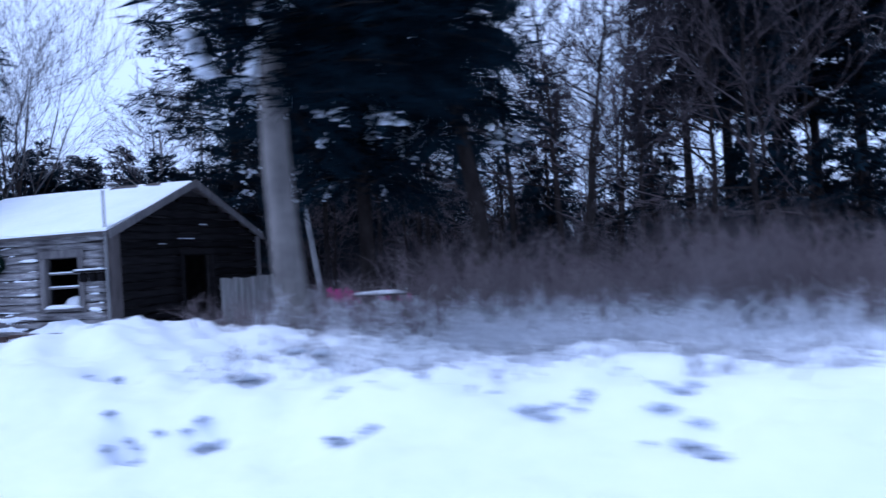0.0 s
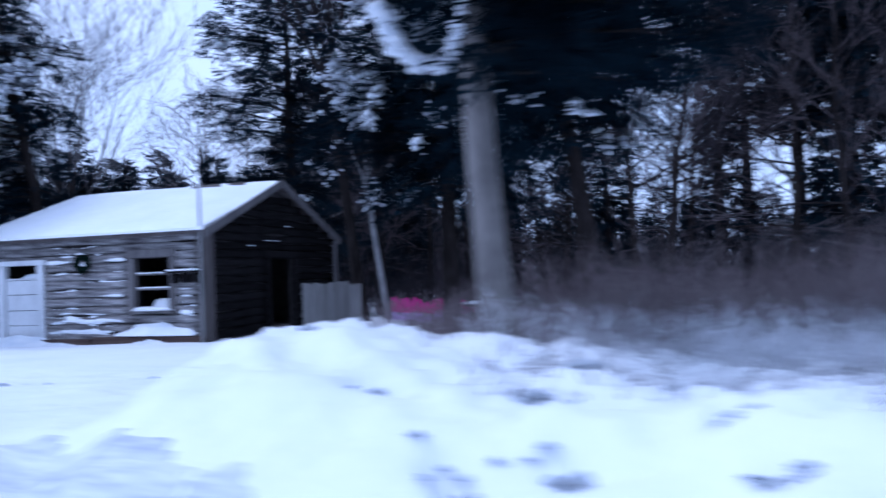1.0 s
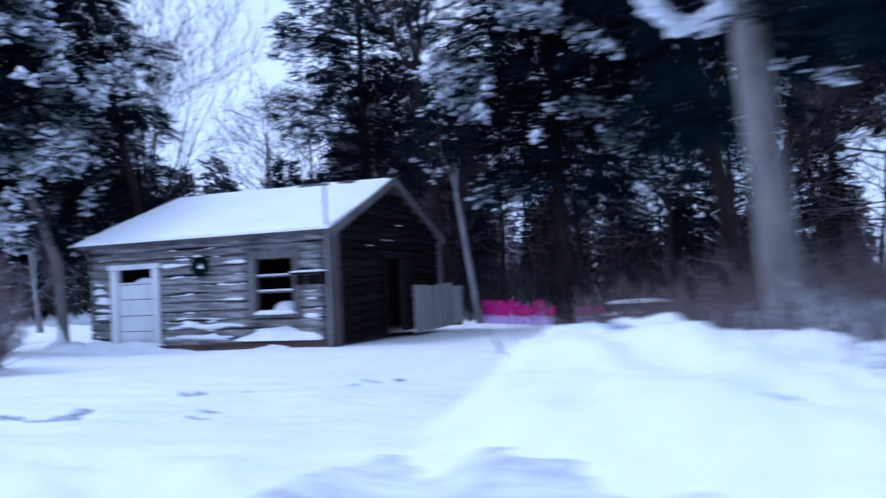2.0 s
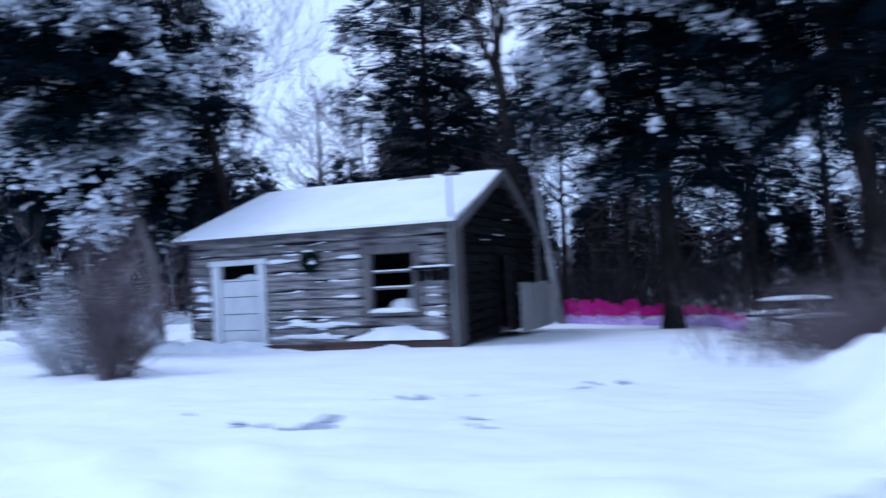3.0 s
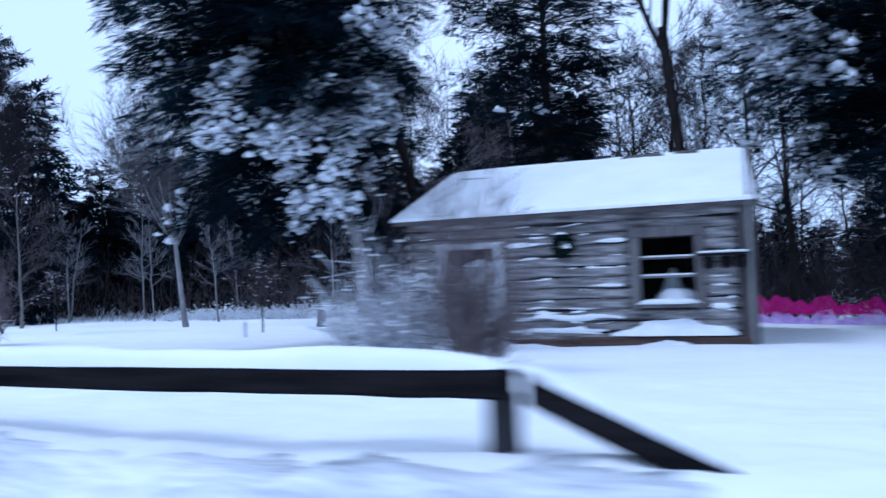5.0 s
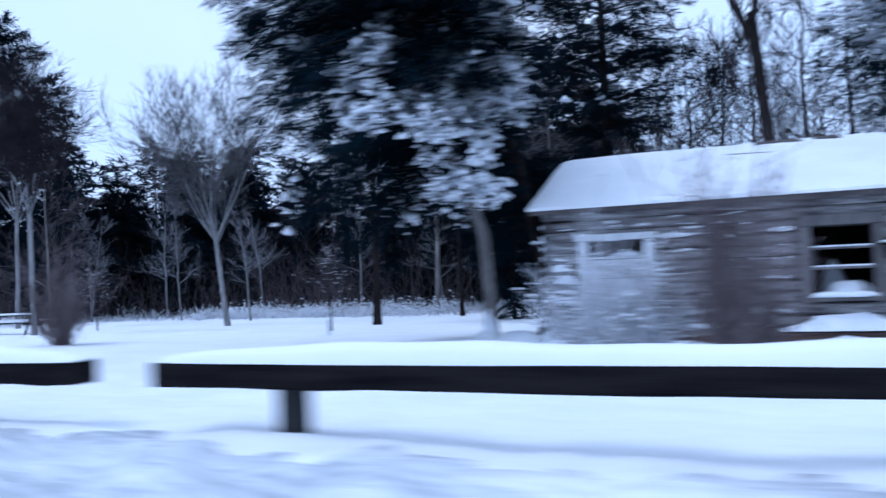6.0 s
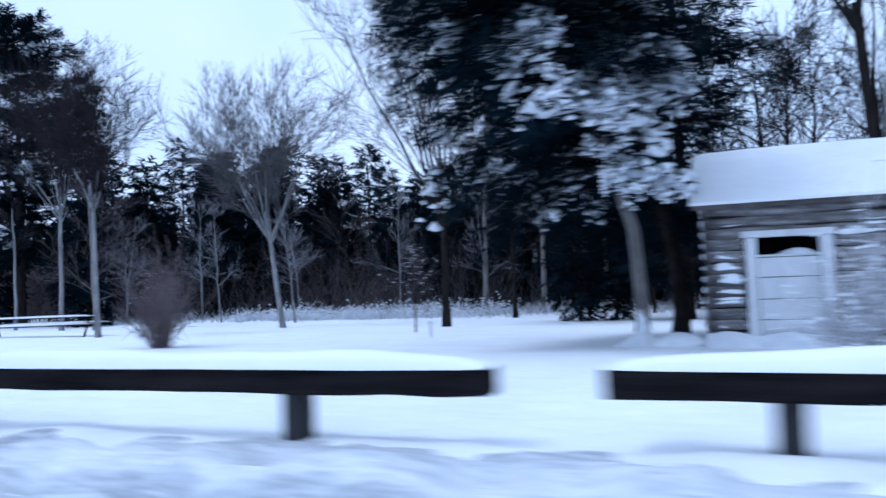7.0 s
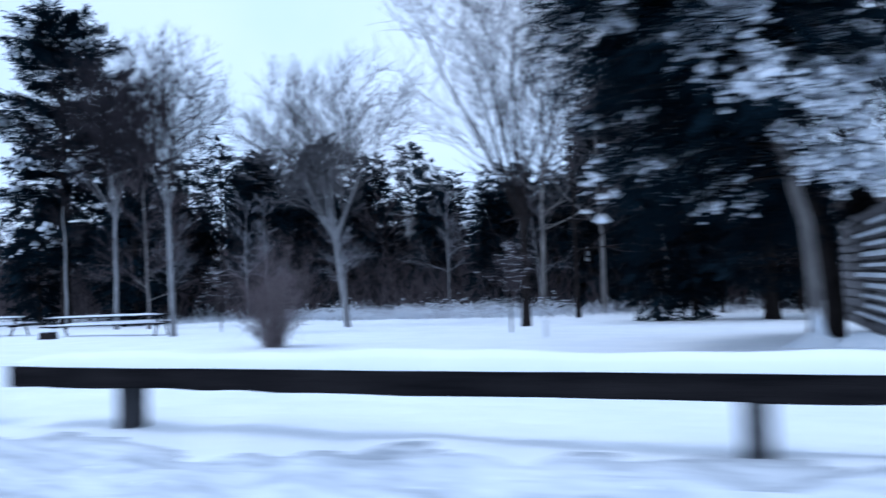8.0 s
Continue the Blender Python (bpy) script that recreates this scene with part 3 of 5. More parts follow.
part("rail", box("rail", DOOR[0] + 0.01, DOOR[1] - 0.01, Y0 - 0.03, Y0 + 0.03, zz, zz + 0.04, TRIM, 0.008), door)
part("snow", heap("snow", -15.75, Y0 + 0.1, zz, 0.36, 0.1, 0.14, 21, 2.0), door, "snow behind the upper light")
part("snow", drift([(-17.3, 0.3), (-17.0, 0.36), (-16.5, 0.27), (-15.9, 0.32), (-15.4, 0.27), (-15.0, 0.2), (-14.2, 0.12)], 0.6, 0.02, 8, Y0 - 0.1), cabin, "snow drifted against the door")

# clinging snow on the logs
for a, b, o, z0, z1 in ((-15.22, -13.3, 0.032, 0.32, 0.47), (-15.2, -12.94, 0.036, 0.55, 0.70), (-15.22, -14.2, 0.035, 1.93, 2.03), (-13.95, -12.95, 0.03, 1.95, 2.02),
                        (-14.9, -13.1, 0.018, 0.76, 0.80), (-14.3, -13.0, 0.018, 1.16, 1.2), (-14.35, -13.85, 0.02, 1.58, 1.66),
                        (-17.1, -13.0, 0.014, 2.16, 2.19),
                        (-11.65, -11.25, 0.04, 0.70, 0.82), (-11.65, -11.25, 0.03, 0.98, 1.03)):
    snow_strip(a, b, o, z0, z1, lrng, fw)
for c in range(1, 9):
    z = SILL_Z + (c + 0.5) * COURSE
    snow_strip(X0 + lrng.uniform(0.0, 0.06), -16.62, 0.03, z - 0.085 + lrng.uniform(0, 0.03), z + 0.085 - lrng.uniform(0, 0.03), lrng, fw)

# thin frost lying along the upper edges of the logs
for c in range(courses):
    z = SILL_Z + (c + 0.5) * COURSE
    for a, b in ((-15.2, -12.96), (-11.66, -11.2)):
        t = a + lrng.uniform(0.0, 0.5)
        while t < b - 0.2:
            e = min(b, t + lrng.uniform(0.25, 1.1))
            snow_strip(t, e, 0.016, z + lrng.uniform(0.03, 0.055), z + lrng.uniform(0.07, 0.095), lrng, fw)
            t = e + lrng.uniform(0.1, 0.8)

# snow caught on the logs of the far end wall
for c in range(1, 11):
    z = SILL_Z + (c + 0.5) * COURSE
    part("snow", box("snow", X0 - 0.125, X0 - 0.07, Y0 + 0.12, Y0 + lrng.uniform(1.4, 4.5), z - 0.02, z + lrng.uniform(0.04, 0.075), SNOW_SOFT, 0.012), lw, "wind-blown snow on the log")

# gable door, board screen and snowy ledges
gdoor = part("doorway", None, cabin, "dark open doorway in the gable")
for nm, bx in (("jamb", (X1 - 0.06, X1 + 0.09, GDOOR[0] - 0.1, GDOOR[0], 0.12, GDOOR[3])), ("jamb", (X1 - 0.06, X1 + 0.09, GDOOR[1], GDOOR[1] + 0.1, 0.12, GDOOR[3])),
               ("lintel", (X1 - 0.06, X1 + 0.1, GDOOR[0] - 0.14, GDOOR[1] + 0.14, GDOOR[3] + 0.003, GDOOR[3] + 0.15))):
    part(nm, box(nm, *bx, TIMBER, 0.008), gdoor)
for y0, y1, z in ((15.2, 15.9, 2.36), (14.4, 14.7, 2.22), (16.2, 16.5, 2.75)):
    part("snow", box("snow", X1 + 0.05, X1 + 0.085, y0, y1, z, z + 0.014, SNOW_SOFT, 0.005), rw, "thin line of snow")
screen = thing("board_screen", "low screen of upright pale grey boards beside the cabin", "fence", (X1 + 0.16, 16.9, 0.0))
for i in range(24):
    hgt = 1.24 + lrng.uniform(-0.04, 0.03) - (0.1 if i > 17 else 0)
    part("board", box("board", 0, 0.03, i * 0.165, i * 0.165 + 0.15, 0.02, hgt, SCREEN_BOARD, 0.006), screen)
part("rail", box("rail", -0.05, -0.003, 0, 3.95, 0.35, 0.44, GREY_BOARD, 0.006), screen)
part("rail", box("rail", -0.05, -0.003, 0, 3.95, 0.95, 1.04, GREY_BOARD, 0.006), screen)

# corner pole, shelf, wreath
pole = thing("flag_pole", "thin grey pole standing at the cabin corner", "pole", (X1 + 0.0, Y0 - 0.2, 0.1))
part("shaft", tube_mesh("shaft", [(0, 0, 0, 0, 0, 3.35, 0.03, 0.026)], 8, METAL), pole)
part("cap", heap("cap", 0, 0, 3.35, 0.035, 0.035, 0.03, 2), pole, "small cap of snow")
shelf = thing("wall_shelf", "dark wooden rack topped with snow on the cabin wall", "shelf", (0, 0, 0))
part("board", box("board", -11.78, -10.98, Y0 - 0.34, Y0 - 0.115, 1.62, 1.66, TIMBER, 0.008), shelf)
part("snow", box("snow", -11.77, -10.99, Y0 - 0.33, Y0 - 0.12, 1.662, 1.70, SNOW_SOFT, 0.015), shelf, "snow on the board")
for bx in (-11.6, -11.33, -11.1):
    part("bracket", box("bracket", bx - 0.1, bx + 0.08, Y0 - 0.26, Y0 - 0.12, 1.40, 1.61, TIMBER, 0.03), shelf)
wreath = thing("wreath", "dark evergreen wreath with a white bow on the wall", "wreath", (-14.1, Y0 - 0.13, 1.93))
wv, wrng = [], np.random.default_rng(8)
for i in range(900):
    a, q, b = wrng.uniform(0, 6.28), wrng.uniform(0, 6.28), wrng.uniform(0.03, 0.085)
    c = np.array([(0.155 + b * math.cos(q)) * math.cos(a), -abs(b * math.sin(q)) * 0.7, (0.155 + b * math.cos(q)) * math.sin(a)])
    d = wrng.normal(0, 1, 3)
    d = d / np.linalg.norm(d) * 0.06
    s = wrng.normal(0, 1, 3) * 0.008
    wv += [c - s, c + s, c + d]
part("greenery", tri_mesh("greenery", wv, WREATH), wreath)
ring = []
for i in range(20):
    a, b = 2 * math.pi * i / 20, 2 * math.pi * (i + 1) / 20
    ring.append((0.155 * math.cos(a), 0, 0.155 * math.sin(a), 0.155 * math.cos(b), 0, 0.155 * math.sin(b), 0.05, 0.05))
part("core", tube_mesh("core", ring, 6, WREATH), wreath)
part("bow", heap("bow", 0.09, -0.09, -0.07, 0.06, 0.03, 0.09, 5), wreath, "white bow")
part("snow", heap("snow", -0.03, -0.03, 0.19, 0.15, 0.05, 0.05, 5), wreath, "snow on the wreath")

# ---- timber road barrier ----
RY = 3.02
barrier = thing("timber_barrier", "dark timber roadside barrier capped with snow", "barrier", (0, 0, 0))
brng = np.random.default_rng(11)


def beam_mesh(a, b, za, zb, h, d, mat, rough_=0.008):
    n = max(4, int(abs(b - a) / 0.3))
    verts, faces = [], []
    prof = [(-0.5, -0.42), (-0.42, -0.5), (0.42, -0.5), (0.5, -0.42), (0.5, 0.42), (0.42, 0.5), (-0.42, 0.5), (-0.5, 0.42)]
    for i in range(n + 1):
        t = i / n
        for u, w in prof:
            verts.append((a + (b - a) * t, RY + u * d + brng.uniform(-rough_, rough_), za + (zb - za) * t + w * h + brng.uniform(-rough_, rough_)))
    for i in range(n):
        for k in range(8):
            k2 = (k + 1) % 8
            faces.append((i * 8 + k, i * 8 + k2, (i + 1) * 8 + k2, (i + 1) * 8 + k))
    faces += [tuple(range(7, -1, -1)), tuple(n * 8 + k for k in range(8))]
    return mesh_of("beam", verts, faces, mat)


def cap_mesh(a, b, za, zb, h, d):
    """Rounded snow lying along a beam."""
    n = max(6, int(abs(b - a) / 0.12))
    verts, faces = [], []
    ph = brng.uniform(0, 6.28, 2)
    for i in range(n + 1):
        t = i / n
        e = min(1, 6 * t, 6 * (1 - t)) ** 0.4
        x = a + (b - a) * t
        hh = h * e * (1 + 0.14 * math.sin(2.3 * x + ph[0]) + 0.06 * math.sin(7 * x + ph[1])) + 0.004
        for u, w in ((-0.54, -0.12), (-0.5, 0.5), (-0.28, 0.9), (0.05, 1.0), (0.32, 0.86), (0.52, 0.4), (0.54, -0.12)):
            verts.append((x, RY + u * d, za + (zb - za) * t + w * hh))
    for i in range(n):
        for k in range(6):
            j = i * 7 + k
            faces.append((j, j + 7, j + 8, j + 1))
    faces += [tuple(range(6, -1, -1)), tuple(n * 7 + k for k in range(7))]
    return mesh_of("snow_cap", verts, faces, SNOW, True)


for a, b in ((-12.36, -17.6), (-18.24, -24.95), (-25.5, -31.5), (-32.0, -38.0)):
    part("beam", beam_mesh(a, b, 0.815, 0.815, 0.165, 0.2, TIMBER), barrier)
    part("snow_cap", cap_mesh(a, b, 0.895, 0.895, 0.095, 0.2), barrier, "rounded snow along the beam")
part("sloping_beam", beam_mesh(-12.26, -10.98, 0.80, 0.2, 0.19, 0.18, TIMBER), barrier, "end beam sloping down into the snow")
part("snow_cap", cap_mesh(-12.34, -11.25, 0.905, 0.42, 0.06, 0.17), barrier, "thin snow on the sloping beam")
for px_ in (-12.44, -16.68, -19.6, -23.92, -28.3, -33.0):
    part("post", box("post", px_ - 0.075, px_ + 0.075, RY + 0.02, RY + 0.2, 0.15, 0.735, POST, 0.015), barrier, "dark grey timber post")

# ---- trees ----


def fronds(P, D, size, k, rng, droop=0.15, fat=1.0):
    """Sprays of needles: k narrow triangles to each."""
    n = len(P)
    up = np.array([0, 0, 1.0])
    S = np.cross(D, up)
    S /= np.maximum(np.linalg.norm(S, axis=1, keepdims=True), 1e-6)
    S = S + rng.normal(0, 0.25, (n, 3))
    out = []
    for j in range(k):
        t = (j + 0.5) / k
        side = 1 if j % 2 else -1
        base = P + D * (size * t)[:, None]
        ln = size * (0.62 - 0.3 * t) * rng.uniform(0.7, 1.3, n)
        tip = base + (D * 0.75 + S * (side * 0.75)) * ln[:, None] - up * (droop * ln)[:, None] + rng.normal(0, 0.05, (n, 3)) * size[:, None]
        w = D * (size * 0.075 * fat)[:, None] + up * (size * 0.03 * rng.uniform(-1, 1, n))[:, None]
        out.append(np.stack([base - w, base + w, tip], 1))
    return np.concatenate(out).reshape(-1, 3)


def conifer(seed, H, base, R, whorls, per, frond, density, snow, trunk_r, off=(0, 0), droop=0.35, top=0.15, k=6, belly=0.35, lean=(0, 0), pads=1.0, low=0.6, shelter=0.0, ragged=0.62, clear=None, load=None, fat=1.3, snow_bias=(0.0, 0.0), lift=0.0, ns=5, sides=4):
    """Meshes of a conifer: trunk, limbs, needles, snow. belly: where up the crown it is widest."""
    rng = np.random.default_rng(seed)
    tr, lb, P, D, SZ = [], [], [], [], []
    axis = lambda z: np.array([lean[0] * (z / H) ** 1.3 + off[0] * max(0, (z - base * 0.6) / H) * 1.0, lean[1] * (z / H) ** 1.3 + off[1] * max(0, (z - base * 0.6) / H), z])
    tz = [-0.15, 0.15, 0.5] + [H * (i + 1) / 12 for i in range(12)]
    tr = [axis(max(z, 0)) * (1, 1, 0) + np.array([rng.normal(0, 0.012), rng.normal(0, 0.012), z]) for z in tz]
    t_rad = [trunk_r * max(0.0, 1 - z / H) ** 0.8 * (1 + 0.45 * math.exp(-4 * max(z, 0))) + 0.012 for z in tz]
    for wi in range(whorls):
        u = wi / max(1, whorls - 1)
        z = base + (H - base) * u ** 0.9
        prof = (low + (1 - low) * min(1, u / belly)) if u < belly else (top + (1 - top) * max(0.0, 1 - (u - belly) / (1 - belly)) ** 0.8)
        a0 = rng.uniform(0, 6.28)
        for q in range(per):
            if rng.random() < 0.08:
                continue
            az = a0 + 6.283 * q / per + rng.uniform(-0.35, 0.35)
            L = R * prof * rng.uniform(ragged, 1.15)
            o = np.array([math.cos(az), math.sin(az), 0.0])
            if clear and o[0] * clear[0] + o[1] * clear[1] > 0.25:
                if z < clear[2]:
                    continue
                L *= clear[3]
            c = axis(z) + np.array([0, 0, rng.uniform(-0.6, 0.6) * (H - base) / whorls])
            rise = 0.10 + 0.35 * u + rng.uniform(-0.08, 0.08)
            dr = droop * (1.1 - 0.7 * u) * rng.uniform(0.7, 1.3)
            f = lambda s: c + o * (s * L) + np.array([0, 0, (rise * s - dr * s * s) * L])
            for i in range(ns):
                r0, r1 = 0.03 * L / 2.5 * (1 - i / ns) + 0.006, 0.03 * L / 2.5 * (1 - (i + 1) / ns) + 0.005
                lb.append((*f(i / ns), *f((i + 1) / ns), r0, r1))
            nf = max(4, int(density * L))
            sv = rng.uniform(0.12, 1.0, nf) ** 0.8
            at = lambda q: c + np.outer(q * L, o) + np.outer((rise * q - dr * q * q) * L, (0, 0, 1.0))
            tang = at(np.minimum(1, sv + 0.05)) - at(sv - 0.05)
            tang /= np.linalg.norm(tang, axis=1, keepdims=True)
            side = np.cross(tang, (0, 0, 1.0))
            reach = rng.uniform(-1, 1, nf) * (0.20 + 0.22 * (1 - sv)) * L * 0.9
            d = tang * (0.7 + 0.3 * sv)[:, None] + side * (np.sign(reach) * (1.0 - 0.6 * sv))[:, None]
            d[:, 2] += rng.normal(-0.12, 0.3, nf)
            d /= np.linalg.norm(d, axis=1, keepdims=True)
            p = at(sv) + side * reach[:, None]
            p[:, 2] += -0.12 * np.abs(reach) + rng.normal(0, 0.04 + 0.035 * L, nf)
            P.append(p)
            D.append(d)
            SZ.append(frond * rng.uniform(0.65, 1.3, nf))
    P, D, SZ = np.concatenate(P), np.concatenate(D), np.concatenate(SZ)
    out = {"trunk": chain(tr, t_rad, 9), "limbs": tubes(lb, sides), "needles": fronds(P, D, SZ, k, rng, fat=fat)}
    if snow > -9:
        w = wave(P + np.array([seed * 3.1, seed * 1.7, 0]), 0.95) + 0.5 * wave(P + seed, 2.7) + rng.normal(0, 0.1, len(P)) + 0.25 * (np.hypot(P[:, 0] - off[0] * 0.3, P[:, 1] - off[1] * 0.3) / R - 0.6)
        if load:
            w = w + 1.6 * np.exp(-np.sum((P - np.array(load[:3])) ** 2, axis=1) / load[3] ** 2)
        # more snow towards one direction, set to fit the camera's views of the crown
        w = w + snow_bias[0] * (P[:, 0] - 0.6 * off[0]) + snow_bias[1] * (P[:, 1] - 0.6 * off[1])
        rel = (P[:, 2] - base) / (H - base)
        sel = w + 0.9 * np.clip(rel, 0, 0.3) + lift * (rel - 0.3) - shelter > snow
        pts = np.concatenate([P[sel] + D[sel] * (SZ[sel] * q)[:, None] for q in (0.05, 0.25, 0.45, 0.6, 0.75, 0.95)]) + rng.normal(0, 0.085, (6 * sel.sum(), 3)) + np.array([0, 0, 0.04])
        rad = np.tile(SZ[sel], 6) * (0.09 + 0.27 * rng.random(6 * sel.sum()) ** 1.8) * pads
        if len(pts):
            out["snow"] = lumps(pts, rad, rad * rng.uniform(0.5, 1.05, len(rad)), rng)
    return out


def plant_conifer(name, label, d, at, needle=NEEDLE, bark=BARK, group="", rz=0.0):
    t = thing(name, label, "tree", at, group, rz=rz)
    part("trunk", tri_mesh("trunk", d["trunk"][0], bark, d["trunk"][1], True), t)
    tagged(part("branching", tri_mesh("branching", d["limbs"][0], BARK, d["limbs"][1], True), t), kind="stuff")
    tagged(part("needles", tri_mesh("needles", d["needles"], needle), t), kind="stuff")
    if "snow" in d:
        tagged(part("snow", tri_mesh("snow", d["snow"][0], SNOW_SOFT, d["snow"][1], True), t, "clumps of snow on the boughs"), kind="stuff")
    return t


def bare(seed, H, trunk_r, fork, spread, n_limb, depth, lean=(0.0, 0.0), wig=0.12, fine=0.008, crown=0.55, dense=1, leader=False):
    """Segments of a leafless tree: thick ones and twigs. leader: the trunk runs on through the crown and carries limbs all the way up."""
    rng = np.random.default_rng(seed)
    thick, thin = [], []

    def grow(p, d, L, r, lev):
        n = 4 if lev < 2 else 3
        for i in range(n):
            d = d + rng.normal(0, wig, 3) + np.array([0, 0, 0.06 if lev else 0.0])
            d = d / np.linalg.norm(d)
            q = p + d * (L / n)
            r1 = max(fine * 0.6, r * (1 - 0.62 * (i + 1) / n)) if lev else r * (1 - 0.5 * (i + 1) / n)
            r0 = max(fine * 0.6, r * (1 - 0.62 * i / n)) if lev else r * (1 - 0.5 * i / n)
            (thick if r0 > 0.03 else thin).append((*p, *q, r0, r1))
            if lev < depth and (i > 0 or lev > 0):
                for _ in range(1 if lev == 0 else rng.integers(1, 3) + dense * (lev == depth - 1)):
                    side = rng.normal(0, 1, 3)
                    side -= d * np.dot(side, d)
                    side /= np.linalg.norm(side)
                    dd = d * rng.uniform(0.7, 0.95) + side * rng.uniform(0.38, 0.7) + np.array([0, 0, 0.06])
                    grow(q, dd / np.linalg.norm(dd), L * rng.uniform(0.42, 0.66), max(fine, r1 * rng.uniform(0.4, 0.62)), lev + 1)
            p = q
        return p

    base = np.array([0, 0, -0.1])
    d = np.array([lean[0], lean[1], 1.0])
    d /= np.linalg.norm(d)
    p = base
    n = 5
    for i in range(n):
        q = p + d * (fork / n) + rng.normal(0, 0.02, 3) * fork / n
        thick.append((*p, *q, trunk_r * (1.25 if i == 0 else 1 - 0.06 * i), trunk_r * (1 - 0.06 * (i + 1))))
        p = q
    if leader:
        steps = n_limb
        for i in range(steps):
            u = i / steps
            q = p + (d + rng.normal(0, 0.06, 3)) * (H - fork) / steps * 0.95
            r0, r1 = trunk_r * 0.7 * (1 - u) + 0.012, trunk_r * 0.7 * (1 - (i + 1) / steps) + 0.012
            (thick if r0 > 0.03 else thin).append((*p, *q, r0, r1))
            for _ in range(2 + (i % 2)):
                a = rng.uniform(0, 6.283)
                dd = np.array([math.cos(a), math.sin(a), rng.uniform(0.15, 0.7) + 0.5 * u])
                o = p + (q - p) * rng.uniform(0, 1)
                grow(o, dd / np.linalg.norm(dd), spread * (H - fork) * (0.62 - 0.42 * u) * rng.uniform(0.6, 1.1), r0 * rng.uniform(0.3, 0.5), 2)
            p = q
        return thick, thin
    for k in range(n_limb):
        a = 6.283 * k / n_limb + rng.uniform(-0.4, 0.4)
        tilt = spread * rng.uniform(0.35, 1.1) if k else 0.1
        dd = np.array([math.cos(a) * tilt, math.sin(a) * tilt, 1.0]) + np.array([lean[0], lean[1], 0]) * 0.4
        grow(p - d * rng.uniform(0, 0.12) * fork, dd / np.linalg.norm(dd), (H - fork) * rng.uniform(0.75, 1.05) * crown * 1.6, trunk_r * rng.uniform(0.22, 0.42), 1)
    return thick, thin


def plant_bare(name, label, segs, at, bark=BARK_GREY, twig=TWIG, group="", rz=0.0):
    t = thing(name, label, "tree", at, group, rz=rz)
    v, f = chain([s[:3] for s in segs[0][:5]] + [segs[0][4][3:6]], [s[6] for s in segs[0][:5]] + [segs[0][4][7]], 8)
    part("trunk", tri_mesh("trunk", v, bark, f, True), t)
    if segs[0][5:]:
        tagged(part("branching", tube_mesh("branching", segs[0][5:], 6, bark), t), kind="stuff")
    tagged(part("crown", tube_mesh("crown", segs[1], 3, twig), t, "leafless twigs"), kind="stuff")
    return t


def on_ground(x, y, dz=-0.05):
    return (x, y, gh(x, y) + dz)


# near conifers
tree_l = plant_conifer("conifer", "large dark conifer with snow-laden boughs beside the cabin", conifer(21, 13.0, 3.15, 3.6, 36, 9, 0.36, 36, 0.76, 0.12, (-3.6, -2.4), 0.36, belly=0.25, low=0.75, clear=(0.95, 0.3, 4.3, 0.62), load=(-0.1, -2.3, 2.9, 1.0), snow_bias=(0.12, 0.2), lift=0.6), on_ground(-18.4, 13.1), bark=BARK_GREY)
part("snow", heap("snow", -0.05, -0.15, -0.05, 0.75, 0.5, 0.42, 44, 0.8), tree_l, "snow heaped round the trunk's foot")
v, f = chain([(0.02, -0.05, 0.0), (0.0, -0.05, 0.35), (-0.01, -0.045, 0.7), (-0.03, -0.04, 1.05)], [0.2, 0.125, 0.095, 0.05], 8)
part("snow", tri_mesh("snow", v, SNOW_SOFT, f, True), tree_l, "snow plastered on the trunk")
plant_conifer("conifer", "dark conifer with a straight black trunk beside the cabin", conifer(22, 13.0, 2.6, 2.5, 30, 8, 0.38, 26, 0.8, 0.16, (-3.2, 0.5), 0.45, clear=(1.0, -0.1, 5.6, 0.15)), on_ground(-17.85, 15.6))
plant_conifer("conifer", "broad dark conifer with patches of snow on its boughs", conifer(23, 14.0, 4.1, 4.0, 32, 8, 0.4, 30, 0.68, 0.25, (0, 0), 0.3, belly=0.25, low=0.85, shelter=0.2, ragged=0.4), on_ground(-7.43, 19.6))
tree_b = plant_conifer("conifer", "tall grey-trunked conifer overhanging the snow bank", conifer(24, 13.0, 3.0, 3.25, 34, 11, 0.38, 36, 1.2, 0.17, (1.2, 0.8), 0.22, belly=0.3, low=0.85, clear=(-0.95, -0.3, 5.2, 0.4), lean=(-2.0, 0.3)), on_ground(-3.03, 6.2), bark=BARK_GREY)
plant_conifer("conifer", "dark thick-trunked conifer in the wood's edge", conifer(25, 15.0, 4.7, 2.7, 28, 8, 0.42, 28, 1.2, 0.22, (-2.5, 0), 0.35), on_ground(-3.2, 16.4))
plant_conifer("conifer", "tall dark conifer behind the cabin", conifer(26, 21.0, 2.0, 4.3, 30, 8, 0.55, 19, 1.4, 0.26, (0, 0), 0.2, belly=0.4, low=0.8, ragged=0.25, top=0.5), on_ground(-18.4, 30.8), needle=NEEDLE_FAR)
pine_d = conifer(27, 20.5, 5.0, 4.6, 19, 6, 0.75, 34, 1.1, 0.34, (0, 0), 0.05, belly=0.6, low=0.7, top=0.5, ragged=0.25)
plant_conifer("pine", "tall dark pine with layered boughs at the field's edge", pine_d, on_ground(-62.0, 37.0))
# a bough bent into a loop by its snow
bough = [(0.85 * (x + 0.3 * min(1, -x)), y, z - 0.55) for x, y, z in ((-0.25, 0.0, 4.9), (-0.25, 0.05, 4.55), (-0.42, 0.1, 4.1), (-0.6, 0.12, 3.75), (-0.85, 0.13, 3.52), (-1.12, 0.1, 3.48), (-1.38, 0.05, 3.62), (-1.58, 0.0, 3.9), (-1.7, -0.05, 4.15))]
